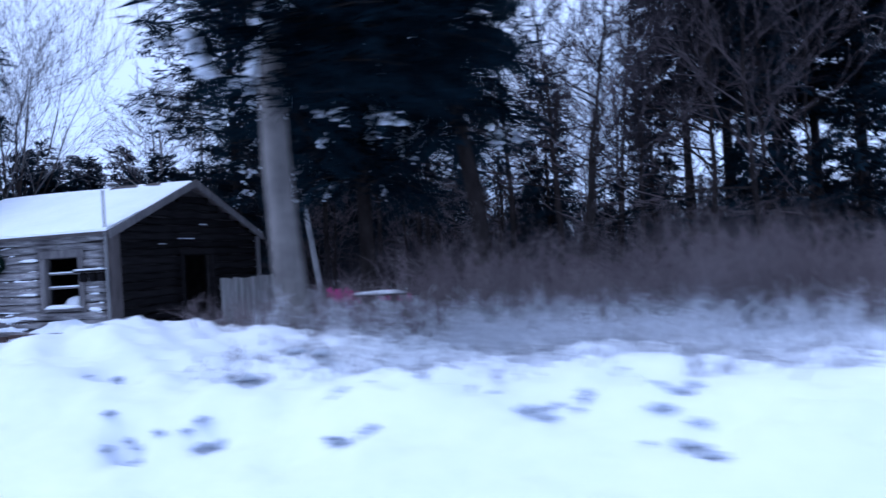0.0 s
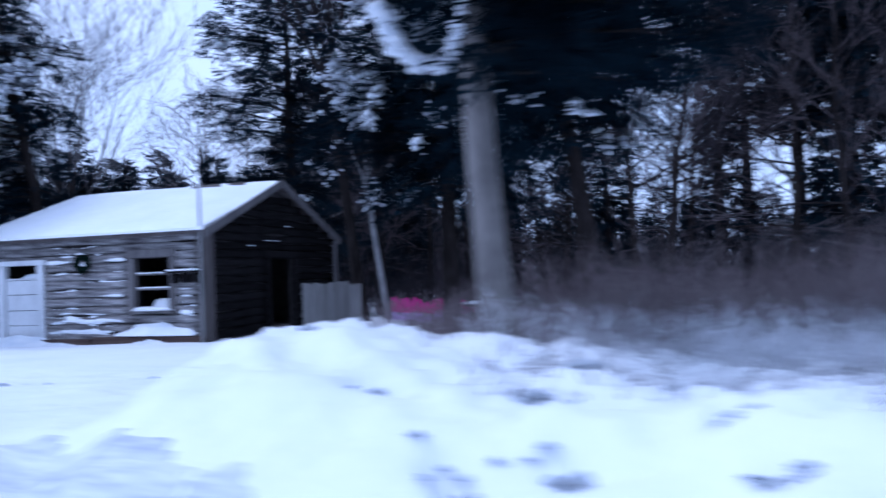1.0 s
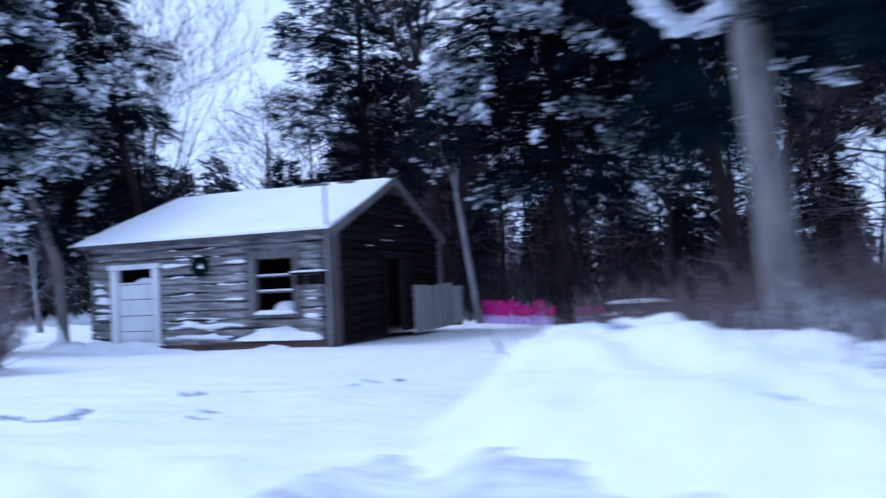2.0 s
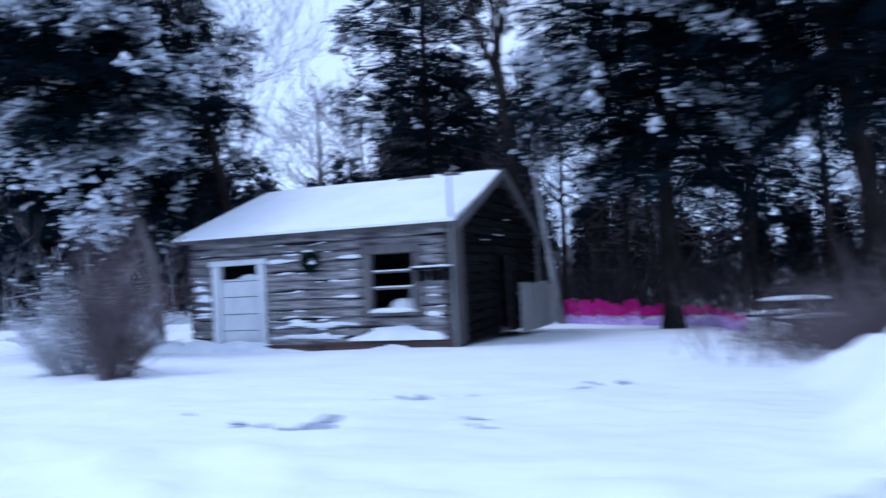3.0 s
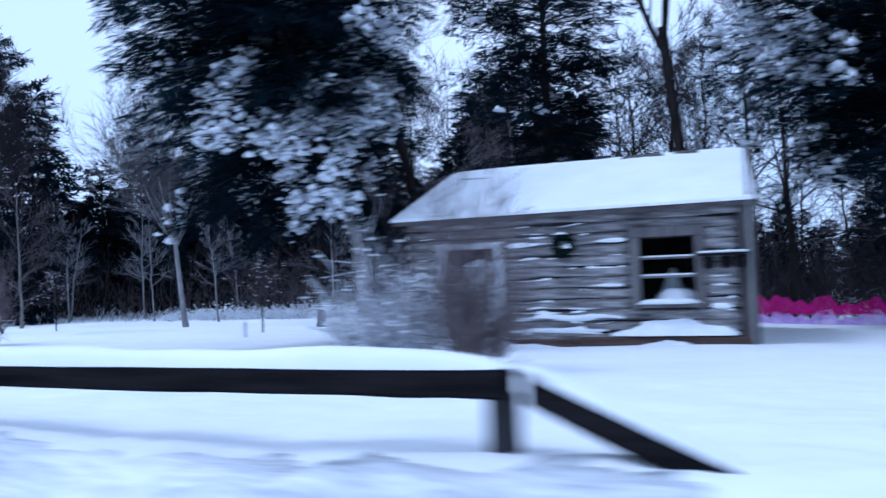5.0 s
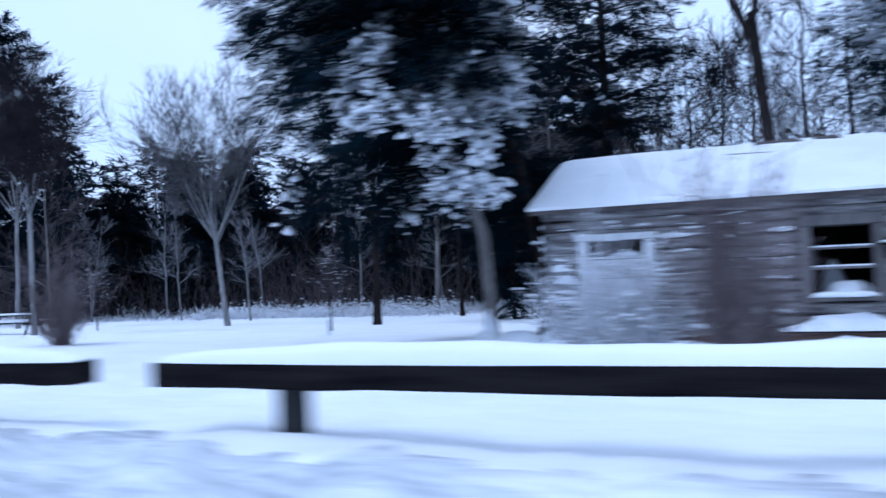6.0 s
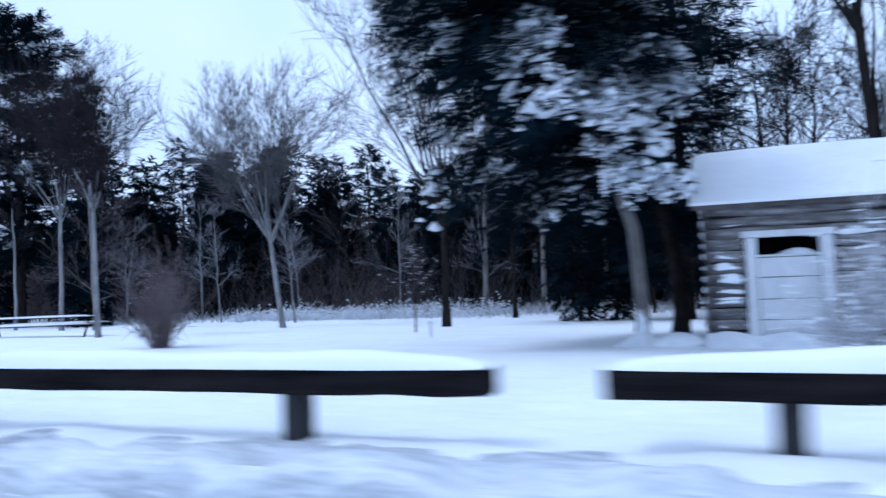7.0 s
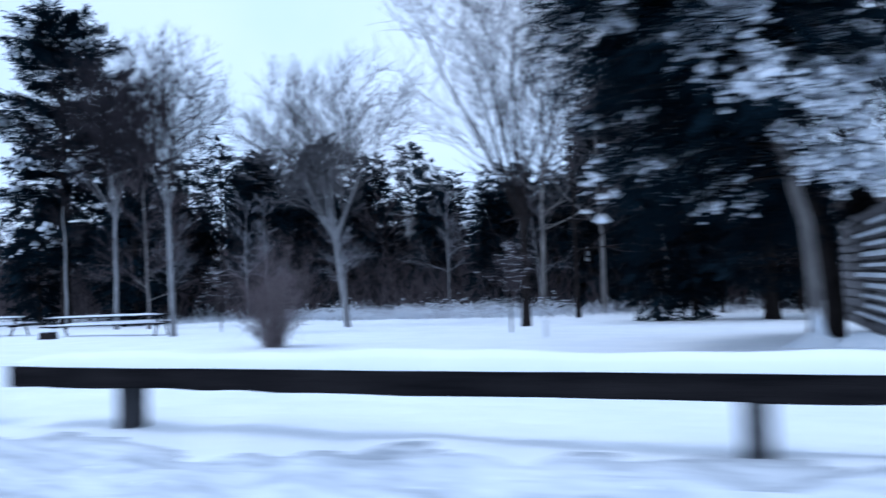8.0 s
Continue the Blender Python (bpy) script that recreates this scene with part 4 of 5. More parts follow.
v, f = chain(bough, [0.05, 0.045, 0.04, 0.036, 0.032, 0.028, 0.024, 0.018, 0.012], 6)
loop = part("bough", tri_mesh("bough", v, BARK, f, True), tree_b, "bough bent down into a loop")
hr = np.random.default_rng(14)
hp = np.array([np.array(bough[1 + i % 7]) * (1 - t) + np.array(bough[2 + i % 7]) * t for i, t in enumerate(hr.uniform(0, 1, 130))]) + hr.normal(0, 0.035, (130, 3)) + np.array([0, 0, 0.03])
v, f = lumps(hp, hr.uniform(0.06, 0.14, 130), hr.uniform(0.05, 0.10, 130), hr)
tagged(part("snow", tri_mesh("snow", v, SNOW_SOFT, f, True), loop, "thick snow along the bough"), kind="stuff")

# bare trees that stand out
plant_bare("bare_tree", "pale-barked leafless tree with a fan of twigs", bare(31, 10.3, 0.135, 4.4, 0.72, 13, 4, (-0.14, 0.0), crown=0.54, wig=0.06, dense=4, fine=0.008), on_ground(-35.8, 28.4), BARK_PALE, TWIG_MID)
plant_bare("bare_tree", "tall leafless tree with a dark wet trunk", bare(32, 14.0, 0.17, 4.2, 0.58, 10, 4, (0, 0), crown=0.52, wig=0.08, dense=2), on_ground(-27.05, 26.1), BARK, TWIG_MID)
plant_bare("bare_tree", "slender pale leafless tree beside the picnic tables", bare(33, 9.6, 0.1, 5.0, 0.5, 10, 4, (-0.02, 0), crown=0.52, wig=0.08, dense=3), on_ground(-38.2, 20.0), BARK_PALE, TWIG)
plant_bare("bare_tree", "leaning grey leafless tree behind the cabin", bare(34, 17.0, 0.21, 9.5, 0.4, 6, 4, (-0.08, -0.1), crown=0.6), on_ground(-12.2, 24.4), BARK, TWIG)
plant_bare("bare_tree", "thin pale leaning tree behind the cabin", bare(36, 9.0, 0.13, 5.0, 0.3, 5, 3, (-0.13, -0.04), crown=0.5), on_ground(-11.5, 25.2), BARK_PALE, TWIG)
plant_bare("bare_tree", "pale slender leafless tree before the wood", bare(35, 12.5, 0.12, 6.5, 0.6, 11, 4, (0, 0), crown=0.52, wig=0.08, dense=3), on_ground(-49.7, 29.0), BARK_PALE, TWIG)
plant_bare("bare_tree", "thin pale leafless tree before the dark pine", bare(37, 8.5, 0.085, 4.5, 0.45, 7, 4, (0.01, 0), dense=2, leader=True), on_ground(-55.6, 31.2), BARK_PALE, TWIG)
plant_bare("bare_tree", "young brown leafless tree before the wood", bare(38, 9.5, 0.1, 1.6, 0.55, 11, 4, (0, 0), dense=2, fine=0.01, leader=True), on_ground(-48.4, 29.9), BARK_GREY, UNDER)
for i, (x, y, h) in enumerate(((-29.8, 40.0, 15.0), (-26.4, 40.5, 14.0), (-23.2, 43.0, 15.5))):
    plant_bare("bare_tree", "broad grey leafless tree rising behind the cabin", bare(71 + i, h, 0.17, 4.5, 0.8, 9, 4, (0.04 * (1 - i), 0), fine=0.012, dense=2, leader=True), on_ground(x, y), BARK_GREY, TWIG_MID)
for i, (x, y, h) in enumerate(((-14.0, 38.0, 15.0), (-10.6, 36.0, 16.0), (-15.4, 34.0, 13.0), (-12.6, 41.0, 15.5), (-17.4, 44.0, 14.5))):
    plant_bare("bare_tree", "dark leafless tree rising behind the cabin", bare(75 + i, h, 0.16, 5.0, 0.7, 9, 4, (0.03, 0), fine=0.018, dense=1, leader=True), on_ground(x, y), BARK, TWIG)
for i, (x, y, h) in enumerate(((-2.5, 28.0, 14.0), (-5.0, 31.0, 14.0), (3.1, 29.5, 15.0), (-0.8, 33.0, 15.0), (-1.7, 25.0, 13.0))):
    plant_bare("bare_tree", "dark leafless tree in the wood beside the road", bare(81 + i, h, 0.16, 4.0, 0.75, 9, 4, (0.05 * (i - 1), 0), fine=0.016, dense=1, leader=True), on_ground(x, y), BARK, TWIG)
snag = thing("dead_trunk", "broken dark trunk with snow on one face", "tree trunk", on_ground(-28.2, 47.6))
part("trunk", tube_mesh("trunk", [(0, 0, -0.1, 0.0, 0, 2.0, 0.28, 0.24), (0, 0, 2.0, -0.4, 0, 4.0, 0.24, 0.18)], 8, BARK), snag)
part("snow", heap("snow", -0.35, -0.2, 3.1, 0.2, 0.12, 0.9, 3, 2.5), snag, "snow on the broken top")

# woods: shared meshes, planted in loops
frng = np.random.default_rng(77)
far_con = [conifer(41 + i, 14.0 + 1.5 * i, 0.8, 3.4, 26, 6, 0.95, 6, -10, 0.22, (0, 0), 0.3, belly=0.3, top=0.3, ragged=0.4, k=4, fat=3.0, ns=2, sides=3) for i in range(3)]
far_bare = [bare(51 + i, 12.0 + i, 0.13, 3.0, 0.75, 8, 4, (0.06 * (i - 1.5), 0), fine=0.014, wig=0.12, dense=0, leader=True) for i in range(4)]
con_src = [plant_conifer("conifer", "dark conifer in the wood behind the field", d, on_ground(-58 - 12 * i, 76 + 4 * i), NEEDLE_FAR, BARK, "wood behind the field") for i, d in enumerate(far_con)]
bare_src = [plant_bare("bare_tree", "grey leafless tree in the wood behind the field", d, on_ground(-8 - 5 * i, 41 + 2 * i), BARK, UNDER, "wood behind the field") for i, d in enumerate(far_bare)]


def plant_copy(src, x, y, s, tall=1.0):
    c = copy_thing(src, pose(*on_ground(x, y), 0, 0, frng.uniform(0, 360)))
    c.scale = (s, s, s * tall * frng.uniform(0.92, 1.1))
    return c


# low dark wood all along the horizon
for i in range(96):
    x = -125 + 175 * (i + frng.uniform(0, 1)) / 96
    plant_copy(con_src[i % 3], x, frng.uniform(70, 96), frng.uniform(0.62, 0.92) * (1.0 if x < -12 else 0.55))
for i in range(22):
    plant_copy(con_src[i % 3], -37 + 16 * (i + 0.5) / 22, frng.uniform(46, 58), frng.uniform(0.42, 0.55) if i < 10 else frng.uniform(0.75, 0.9), 1.1)
for i in range(34):
    x = -100 + 72 * (i + frng.uniform(0, 1)) / 34
    plant_copy(con_src[i % 3], x, frng.uniform(52, 66), frng.uniform(0.3, 0.5), 1.15)
for i in range(64):
    x = -100 + 76 * (i + frng.uniform(0, 1)) / 64
    plant_copy(bare_src[i % 4], x, frng.uniform(46, 68), frng.uniform(0.42, 0.66))
for i in range(9):
    plant_copy(con_src[i % 3], -67 + 17 * (i + frng.uniform(0, 1)) / 9, frng.uniform(44, 54), frng.uniform(0.7, 0.88))
for x, y, s in ((1.0, 34, 0.5), (5.4, 31.5, 0.62), (-4.2, 37, 0.55), (9.0, 32.0, 0.6), (-21.3, 31.5, 0.42), (-22.8, 31.2, 0.45), (-41.5, 53.0, 0.5), (-44.2, 55.0, 0.74), (-47.0, 54.0, 0.7), (-50.0, 57.0, 0.74)):
    plant_copy(con_src[int(abs(x) * 2) % 3], x, y, s, 1.2)
# young conifers closing the wood behind the cabin
for i in range(44):
    x = -27 + 48 * (i + frng.uniform(0, 1)) / 44
    plant_copy(con_src[i % 3], x, frng.uniform(42, 56), frng.uniform(0.3, 0.42) if x < -10 else frng.uniform(0.26, 0.4), 1.1)
# leafless trees behind the cabin and along the road
for i in range(40):
    x = -30 + 58 * (i + frng.uniform(0, 1)) / 40
    if x > 2 and i % 2:
        continue
    plant_copy(bare_src[i % 4], x, frng.uniform(34, 60), frng.uniform(0.8, 1.15) * (0.68 if -26 < x < -8 else 1.0))
for x, y, s in ((-9, 33, 1.0), (-5.5, 30, 0.9), (-1.5, 27, 0.9), (0.5, 30, 1.0), (4.5, 27, 1.0), (7, 31, 1.0)):
    plant_copy(bare_src[int(abs(x) * 3) % 4], x, y, s)
for x, y, s in ((-55.5, 36.5, 0.7), (-50, 50, 0.7), (-64, 44, 0.95), (-68, 40, 0.8)):
    plant_copy(con_src[int(abs(x) * 2) % 3], x, y, s, 1.1)
# tall pines with bare lower trunks
tall_d = conifer(29, 21.0, 8.6, 3.9, 15, 6, 0.65, 20, -10, 0.3, (0, 0), 0.15, k=6, fat=1.6, ns=3, sides=3, belly=0.35, low=0.7, top=0.35, ragged=0.4)
tall_src = plant_conifer("pine", "tall pine with a bare dark lower trunk", tall_d, on_ground(4.5, 36.3), NEEDLE_FAR, BARK, "pines along the road")
for x, y, s in ((6.6, 36, 1.05), (8.1, 35.6, 0.9), (9.7, 34.5, 1.0), (12.5, 36, 1.1), (3.0, 44, 1.0), (15.5, 33, 1.0)):
    plant_copy(tall_src, x, y, s)

# pale saplings along the wood's edge
sap_src = [plant_bare("bare_tree", "slim pale sapling at the wood's edge", bare(61 + i, 7.5 + i, 0.075, 2.4, 0.5, 7, 4, (0.1 * (i - 1), 0), fine=0.008, dense=1, leader=True), on_ground(-44.9 - 6 * i, 45 - 3 * i), BARK_PALE, TWIG_PALE, "saplings at the wood's edge") for i in range(3)]
for i in range(9):
    plant_copy(sap_src[i % 3], -76 + 48 * (i + frng.uniform(0, 1)) / 9, frng.uniform(36, 46), frng.uniform(0.75, 1.15))
for x, y, h, seed, label in ((-26.0, 20.5, 2.8, 64, "small brown sapling with snow on its twigs"), (-39.4, 24.2, 2.7, 65, "low brown sapling with snow lying on its twigs")):
    thick_, thin_ = bare(seed, h, 0.03, 1.1, 0.8, 6, 4, (0, 0), fine=0.006, dense=2, leader=True)
    sap = plant_bare("sapling", label, (thick_, thin_), on_ground(x, y), BARK, UNDER)
    tips = np.array([t[3:6] for t in thin_])[::26]
    v, f = lumps(tips, frng.uniform(0.02, 0.06, len(tips)), frng.uniform(0.012, 0.025, len(tips)), frng)
    tagged(part("snow", tri_mesh("snow", v, SNOW_SOFT, f, True), sap, "snow on the twigs"), kind="stuff")

# brush


def stems(n, region, hlo, hhi, r, rng, lean=0.35, side=2):
    """Thin upright stems with side twigs, over a region given by a function."""
    xy = np.array([region(rng) for _ in range(n)])
    keep = wave(np.column_stack([xy, np.zeros(n)]), 0.9) + rng.normal(0, 0.5, n) > -0.5
    xy = xy[keep]
    n = len(xy)
    p = np.column_stack([xy, ground_height(xy[:, 0], xy[:, 1]) - 0.03])
    h = rng.uniform(hlo, hhi, n) * (0.8 + 0.3 * wave(p, 0.5))
    d = np.column_stack([rng.normal(0, lean, (n, 2)), np.ones(n)])
    segs, m = [], 3
    unit = lambda q: q / np.linalg.norm(q, axis=1, keepdims=True)
    for i in range(m):
        d = d + rng.normal(0, 0.18, (n, 3))
        d[:, 2] = np.maximum(d[:, 2], 0.3)
        d = unit(d)
        q = p + d * (h / m)[:, None]
        segs.append(np.column_stack([p, q, np.full(n, r * (1 - i / m * 0.7)), np.full(n, r * (1 - (i + 1) / m * 0.8))]))
        for _ in range(side if i else 1):
            e = d * 0.7 + rng.normal(0, 0.55, (n, 3))
            e[:, 2] += 0.2
            e = unit(e)
            o = p + (q - p) * rng.uniform(0.2, 1, (n, 1))
            segs.append(np.column_stack([o, o + e * (h * rng.uniform(0.12, 0.3, n))[:, None], np.full(n, r * 0.5), np.full(n, r * 0.25)]))
        p = q
    return np.concatenate(segs)


krng = np.random.default_rng(91)
brush_bank = tagged(new("brush", tube_mesh("brush", stems(6800, lambda g: (g.uniform(-3.2, 12), g.uniform(9.5, 18)) if g.random() < 0.95 else (g.normal(-4.0, 1.1), g.normal(13.1, 0.5)), 0.5, 2.2, 0.008, krng), 3, BRUSH)),
                    "brown dry brush behind the snow bank", "brush", kind="stuff")
brush_table = tagged(new("brush", tube_mesh("brush", stems(1500, lambda g: (g.normal(-3.9, 0.9), g.uniform(8.4, 12.6)), 0.4, 1.05, 0.008, krng), 3, BRUSH)),
                     "grey-brown brush standing before the picnic table", "brush", kind="stuff")
brush_crest = tagged(new("dry_grass", tube_mesh("dry_grass", stems(520, lambda g: (g.uniform(-4.2, -1.2), g.uniform(5.5, 6.9)), 0.2, 0.55, 0.006, krng, 0.5), 3, BRUSH)),
                     "dry brown grass poking through the back of the bank", "grass", kind="stuff")
brush_wood = tagged(new("undergrowth", tube_mesh("undergrowth", stems(6000, lambda g: (g.uniform(-95, 18), g.uniform(41, 62)), 1.2, 6.2, 0.02, krng), 3, UNDER)),
                    "dense brown undergrowth along the wood's edge", "undergrowth", kind="stuff")
thicket = tagged(new("thicket", tube_mesh("thicket", stems(3400, lambda g: (g.uniform(-125, -14), g.uniform(60, 72)), 3.5, 8.5, 0.05, krng, 0.25), 3, UNDER)),
                 "dark tangled thicket deep in the wood", "thicket", kind="stuff")
brush_mid = tagged(new("undergrowth", tube_mesh("undergrowth", stems(4200, lambda g: (g.uniform(-16, 14), g.uniform(26, 40)), 0.8, 4.0, 0.014, krng), 3, TWIG)),
                   "dark undergrowth between the trunks behind the cabin", "undergrowth", kind="stuff")
frost = tagged(new("frosted_weeds", tube_mesh("frosted_weeds", stems(1700, lambda g: (g.uniform(-75, -16), g.uniform(37, 45)), 0.2, 0.75, 0.012, krng, 0.7), 3, TWIG_PALE)),
               "snow-dusted weeds at the foot of the wood", "weeds", kind="stuff")


weeds = tagged(new("frosted_weeds", tube_mesh("frosted_weeds", stems(6000, lambda g: (g.uniform(-3.4, 11), 5.2 + 8.3 * g.random() ** 0.8), 0.12, 0.8, 0.008, krng), 3, COATED)),
               "snow-dusted weeds behind the snow bank", "weeds", kind="stuff")


crest_grass = tagged(new("dry_grass", tube_mesh("dry_grass", stems(1300, lambda g: (g.uniform(-2.8, 3.2), g.uniform(3.5, 5.4)), 0.06, 0.26, 0.007, krng, 0.8), 3, TWIG_PALE)),
                     "grey dry grass poking through the crest of the bank", "grass", kind="stuff")
crest_weeds = tagged(new("frosted_weeds", tube_mesh("frosted_weeds", stems(3200, lambda g: (g.uniform(-2.2, 9), 3.7 + 2.4 * g.random() ** 0.6), 0.1, 0.42, 0.007, krng, 0.6), 3, COATED)),
                     "snow-dusted weeds along the crest of the bank", "weeds", kind="stuff")


coated_weeds = tagged(new("frosted_weeds", tube_mesh("frosted_weeds", stems(1500, lambda g: (g.normal(-36, 9), g.uniform(38, 44)), 0.3, 1.2, 0.018, krng, 0.8, 4), 3, COATED)),
                      "low bushes coated with snow before the wood", "weeds", kind="stuff")


# low bushes smothered in snow at the foot of the wood
bc = np.column_stack([krng.uniform(-46, -29, 60), krng.uniform(37.5, 42.5, 60)])
bp = np.repeat(bc, 80, axis=0)
br = krng.uniform(0.35, 0.8, 60).repeat(80)
off_ = krng.normal(0, 0.55, (len(bp), 3))
bz = ground_height(bp[:, 0], bp[:, 1])
bpts = np.column_stack([bp[:, 0] + off_[:, 0] * br * 1.3, bp[:, 1] + off_[:, 1] * br, bz + np.abs(off_[:, 2]) * br])
brad = krng.uniform(0.03, 0.1, len(bpts))
v, f = lumps(bpts, brad, brad * 0.6, krng)
tagged(new("snowy_bushes", tri_mesh("snowy_bushes", v, SNOW_SOFT, f, True)), "low bushes smothered in snow before the wood", "bushes", kind="stuff")


def shrub(name, label, x, y, h, w, n, mat, seed, snow_mat=None, group="", foot=0.28):
    rng = np.random.default_rng(seed)
    segs, dusted = [], []
    for _ in range(n):
        a, q = rng.uniform(0, 6.28), rng.uniform(0, 1.1)
        p = np.array([foot * q * math.cos(a), foot * q * math.sin(a), -0.05])
        d = np.array([math.cos(a) * q * w / h * 0.8, math.sin(a) * q * w / h * 0.8, 1.0])
        L = h * rng.uniform(0.4, 1.08) * (1.05 - 0.35 * q)
        for i in range(5):
            d = d + rng.normal(0, 0.13, 3) + np.array([0, 0, 0.07])
            d /= np.linalg.norm(d)
            e = p + d * L / 5
            segs.append((*p, *e, 0.011 * (1 - i / 6), 0.011 * (1 - (i + 1) / 6)))
            for _t in range(4 if i else 1):
                t = d * 0.8 + rng.normal(0, 0.4, 3)
                t /= np.linalg.norm(t)
                o = p + (e - p) * rng.uniform(0, 1)
                f = o + t * rng.uniform(0.15, 0.55)
                dusted.append((*o, *f, 0.006, 0.003))
            p = e
    s = thing(name, label, "shrub", on_ground(x, y), group)
    tagged(part("stem_mass", tube_mesh("stem_mass", segs, 3, mat), s), kind="stuff")
    tagged(part("twig_mass", tube_mesh("twig_mass", dusted, 3, snow_mat or mat), s, "snow-dusted twigs" if snow_mat else ""), kind="stuff")
    if snow_mat:
        tips = np.array([q[3:6] for q in dusted])[::4]
        rad = rng.uniform(0.012, 0.045, len(tips))
        v, f = lumps(tips, rad * 1.4, rad * 0.7, rng)
        tagged(part("snow", tri_mesh("snow", v, SNOW_SOFT, f, True), s, "snow caught in the twigs"), kind="stuff")
    return s


shrub("shrub", "dense brown leafless shrub standing in the snow", -14.05, 7.25, 2.6, 1.25, 85, BRUSH, 5, foot=0.18)
shrub("shrub", "low snow-dusted leafless shrub", -15.3, 7.9, 1.8, 2.1, 75, TWIG_PALE, 6, COATED)
shrub("shrub", "tall brown leafless shrub in the open field", -29.4, 13.1, 2.8, 2.1, 90, BRUSH, 7, foot=0.12)

# ---- netting fence ----
net = thing("netting_fence", "low magenta plastic netting fence fading to lilac, on thin stakes", "fence", (0, 0, 0))


def netting(xa, ya, xb, yb, lo, hi, mat, seed):
    """A sagging sheet of netting: strands both ways, each a thin strip with thickness."""
    rng = np.random.default_rng(seed)
    segs = []
    L = math.hypot(xb - xa, yb - ya)
    n = int(L / 0.07)
    rows = 9
    def pt(i, j):
        t = i / n
        x, y = xa + (xb - xa) * t, ya + (yb - ya) * t
        sag = 0.30 * t * (hi > 0.5) + 0.12 * math.sin(t * L * 1.9) ** 2 + 0.06 * math.sin(t * L * 5.1) + 0.05 * math.sin(t * L * 13.7) + 0.05 * math.sin(t * L * 8.3 + 2)
        return np.array([x, y + 0.04 * math.sin(9 * t * L + j), gh(x, y) + lo + (hi - lo) * j / rows - sag * j / rows])
    for i in range(n):
        for j in range(rows + 1):
            segs.append((*pt(i, j), *pt(i + 1, j), 0.015, 0.015))
        for j in range(rows):
            segs.append((*pt(i, j), *pt(i, j + 1), 0.014, 0.014))
    return tube_mesh("netting", segs, 3, mat)


LINE = ((-11.4, 25.2), (-6.6, 21.0), (-5.75, 15.8))
part("upper_netting", netting(*LINE[0], *LINE[1], 0.30, 0.88, MESHPINK, 2), net, "magenta netting")
part("lower_netting", netting(*LINE[0], *LINE[1], -0.05, 0.32, MESHLILAC, 3), net, "lilac lower netting")
part("upper_netting", netting(*LINE[1], *LINE[2], 0.32, 0.56, MESHPINK, 4), net, "magenta netting")
part("lower_netting", netting(*LINE[1], *LINE[2], -0.05, 0.34, MESHLILAC, 5), net, "lilac lower netting")
for a, b, n in ((LINE[0], LINE[1], 4), (LINE[1], LINE[2], 4)):
    for i in range(n + (b == LINE[2])):
        t = i / n
        x, y = a[0] + (b[0] - a[0]) * t, a[1] + (b[1] - a[1]) * t
        part("stake", tube_mesh("stake", [(x, y + 0.06, gh(x, y) - 0.1, x, y + 0.06, gh(x, y) + 0.9, 0.022, 0.02)], 6, BARK), net)

# lumps added in bank dents and footprints; their grey puts dirt and shade into colour
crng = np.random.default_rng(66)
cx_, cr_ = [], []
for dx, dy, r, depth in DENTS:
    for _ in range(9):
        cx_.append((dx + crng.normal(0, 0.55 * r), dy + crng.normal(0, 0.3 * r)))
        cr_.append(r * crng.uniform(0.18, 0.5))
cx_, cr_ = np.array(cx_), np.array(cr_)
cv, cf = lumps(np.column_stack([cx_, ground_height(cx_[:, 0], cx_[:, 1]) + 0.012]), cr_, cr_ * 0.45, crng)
tagged(new("dirt_and_shade_clods", tri_mesh("dirt_and_shade_clods", cv, DIRT_SHADE, cf, True)), "blue-grey lumps coloured as dirt and shade in the dents of the snow", "snow clods", kind="stuff")

# ---- picnic tables ----


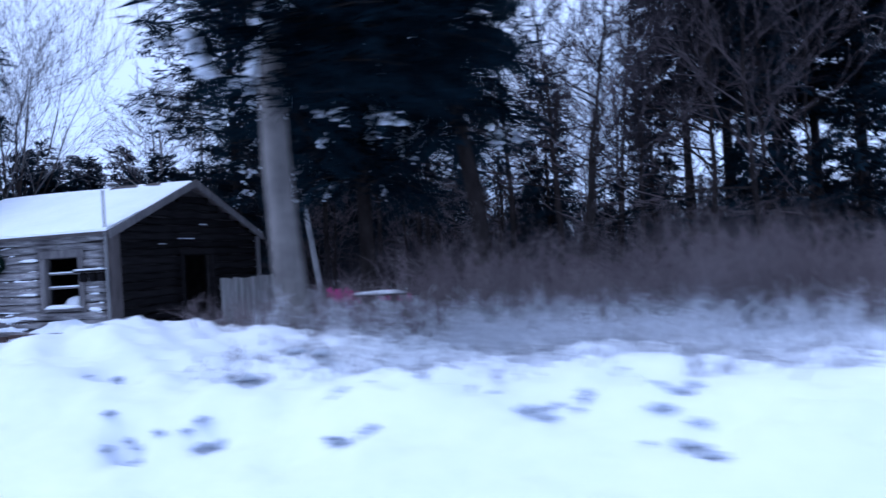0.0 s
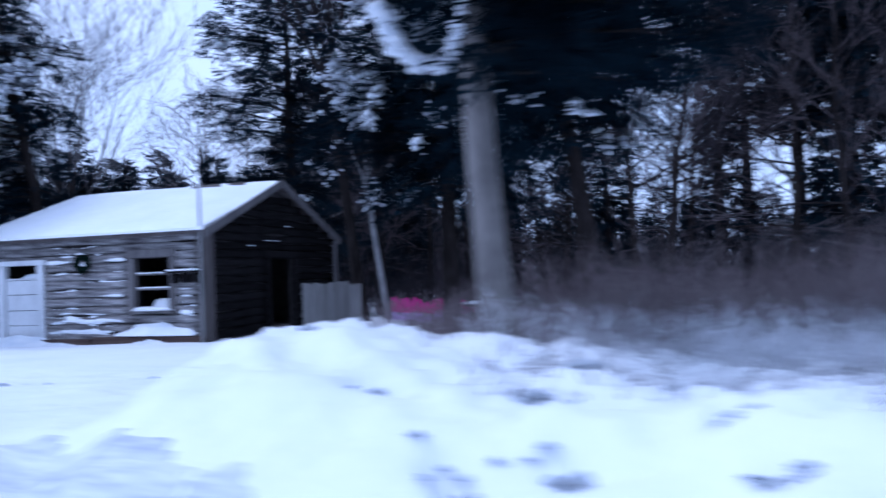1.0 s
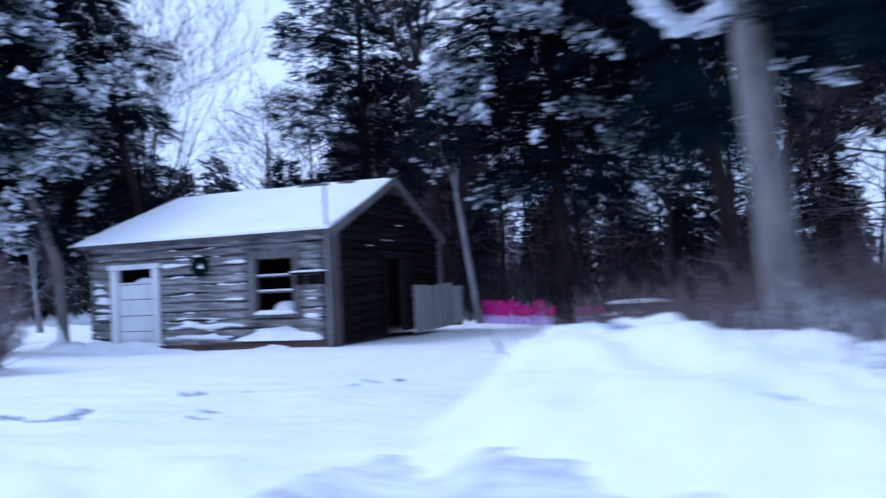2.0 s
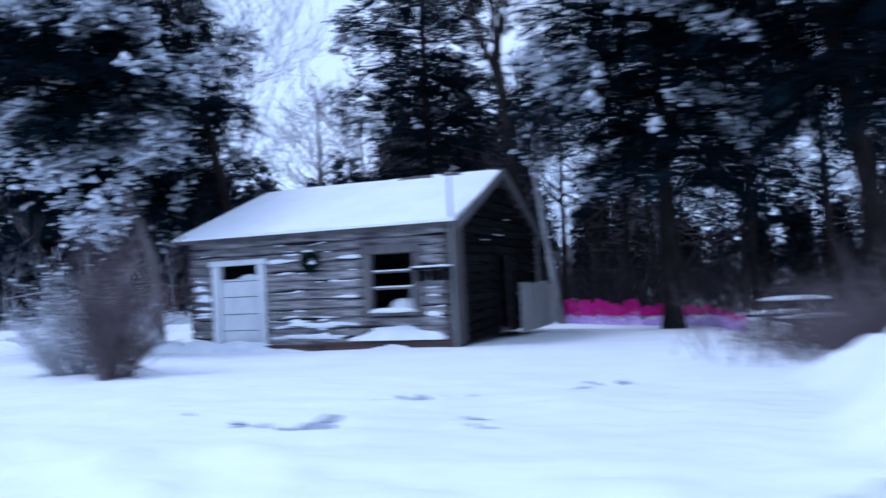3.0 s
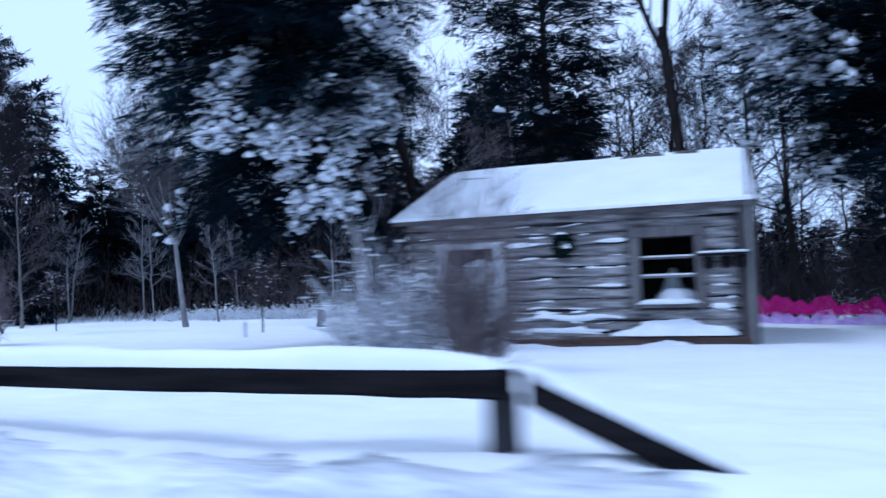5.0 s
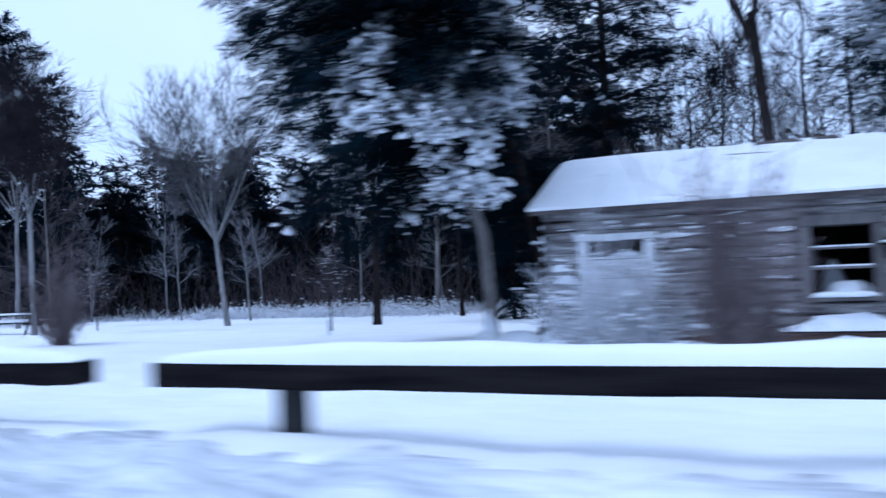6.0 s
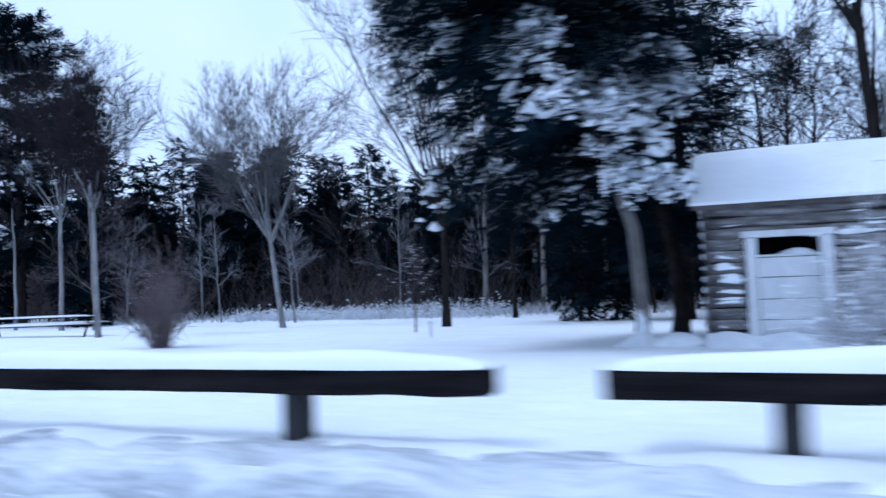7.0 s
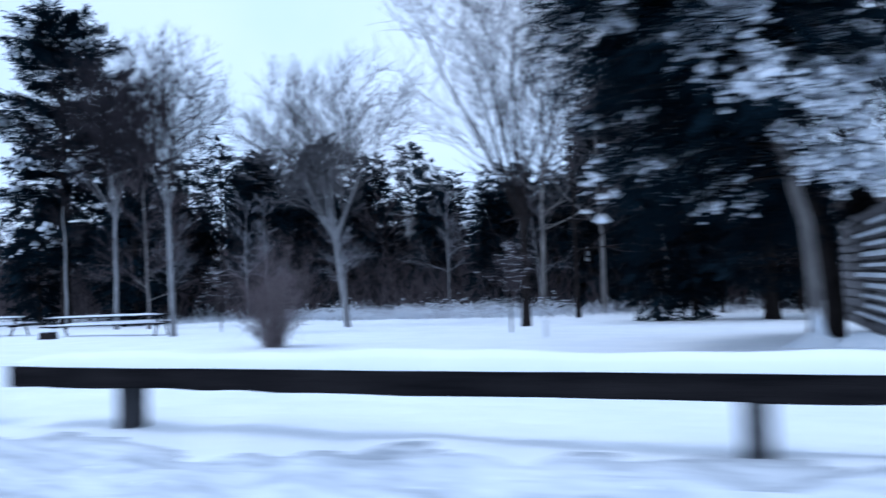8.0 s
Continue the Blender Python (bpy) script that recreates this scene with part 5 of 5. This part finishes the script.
def picnic_table(at, L, rz, group="picnic tables"):
    t = thing("picnic_table", "dark wooden picnic table covered with snow", "picnic table", at, group, rz=rz)
    for i in range(4):
        part("tabletop_plank", box("tabletop_plank", -L / 2, L / 2, -0.38 + i * 0.19, -0.2 + i * 0.19, 0.71, 0.75, TIMBER, 0.006), t)
    for sgn in (-1, 1):
        part("bench", box("bench", -L / 2, L / 2, sgn * 0.75 - 0.13, sgn * 0.75 + 0.13, 0.42, 0.46, TIMBER, 0.006), t)
        part("snow", heap("snow", 0, sgn * 0.75, 0.462, L / 2, 0.13, 0.07, 3, 6.0), t, "snow on the bench")
        for q in (-1, 1):
            x = q * (L / 2 - 0.3)
            part("leg", tube_mesh("leg", [(x, sgn * 0.7, -0.05, x, sgn * 0.2, 0.72, 0.045, 0.045)], 6, TIMBER), t)
        part("crossbar", box("crossbar", sgn * (L / 2 - 0.3) - 0.03, sgn * (L / 2 - 0.3) + 0.03, -0.8, 0.8, 0.36, 0.415, TIMBER, 0.005), t)
    part("snow", heap("snow", 0, 0, 0.752, L / 2 + 0.02, 0.41, 0.06, 7, 8.0), t, "snow on the tabletop")
    return t


picnic_table(on_ground(-4.95, 14.0, -0.04), 1.15, 20)
picnic_table(on_ground(-42.4, 21.3, 0.0), 4.6, 21)
picnic_table(on_ground(-49.2, 21.8, 0.0), 2.6, 21)

# ---- small things in the snow ----
stake = thing("marker_stake", "short pale stake standing in the snowy field", "stake", on_ground(-24.07, 16.85))
part("shaft", box("shaft", -0.035, 0.035, -0.035, 0.035, -0.1, 0.46, TRIM, 0.006), stake)
part("snow", heap("snow", 0, 0, 0.46, 0.05, 0.05, 0.04, 31), stake, "small cap of snow")
stump = thing("stump", "dark tree stump capped with snow near the picnic tables", "stump", on_ground(-42.2, 18.3))
v, f = chain([(0, 0, -0.1), (0, 0, 0.1), (0.01, 0, 0.3)], [0.36, 0.3, 0.27], 12)
part("wood", tri_mesh("wood", v, BARK, f, True), stump)
part("snow", heap("snow", 0, 0, 0.298, 0.29, 0.29, 0.12, 33, 3.0), stump, "cap of snow")
crate = thing("wooden_crate", "small grey crate buried under snow beside the cabin", "crate", on_ground(-17.75, 12.75, -0.16))
for k in range(3):
    part("slat", box("slat", -0.24, 0.24, -0.2, -0.17, 0.02 + k * 0.1, 0.1 + k * 0.1, GREY_BOARD, 0.006), crate)
    part("slat", box("slat", -0.24, 0.24, 0.17, 0.2, 0.02 + k * 0.1, 0.1 + k * 0.1, GREY_BOARD, 0.006), crate)
for sx in (-1, 1):
    part("end_panel", box("end_panel", sx * 0.225 - 0.014, sx * 0.225 + 0.014, -0.168, 0.168, 0.02, 0.3, GREY_BOARD, 0.006), crate)
part("snow", heap("snow", 0, 0, 0.16, 0.5, 0.42, 0.24, 35, 2.6), crate, "thick snow on the crate")
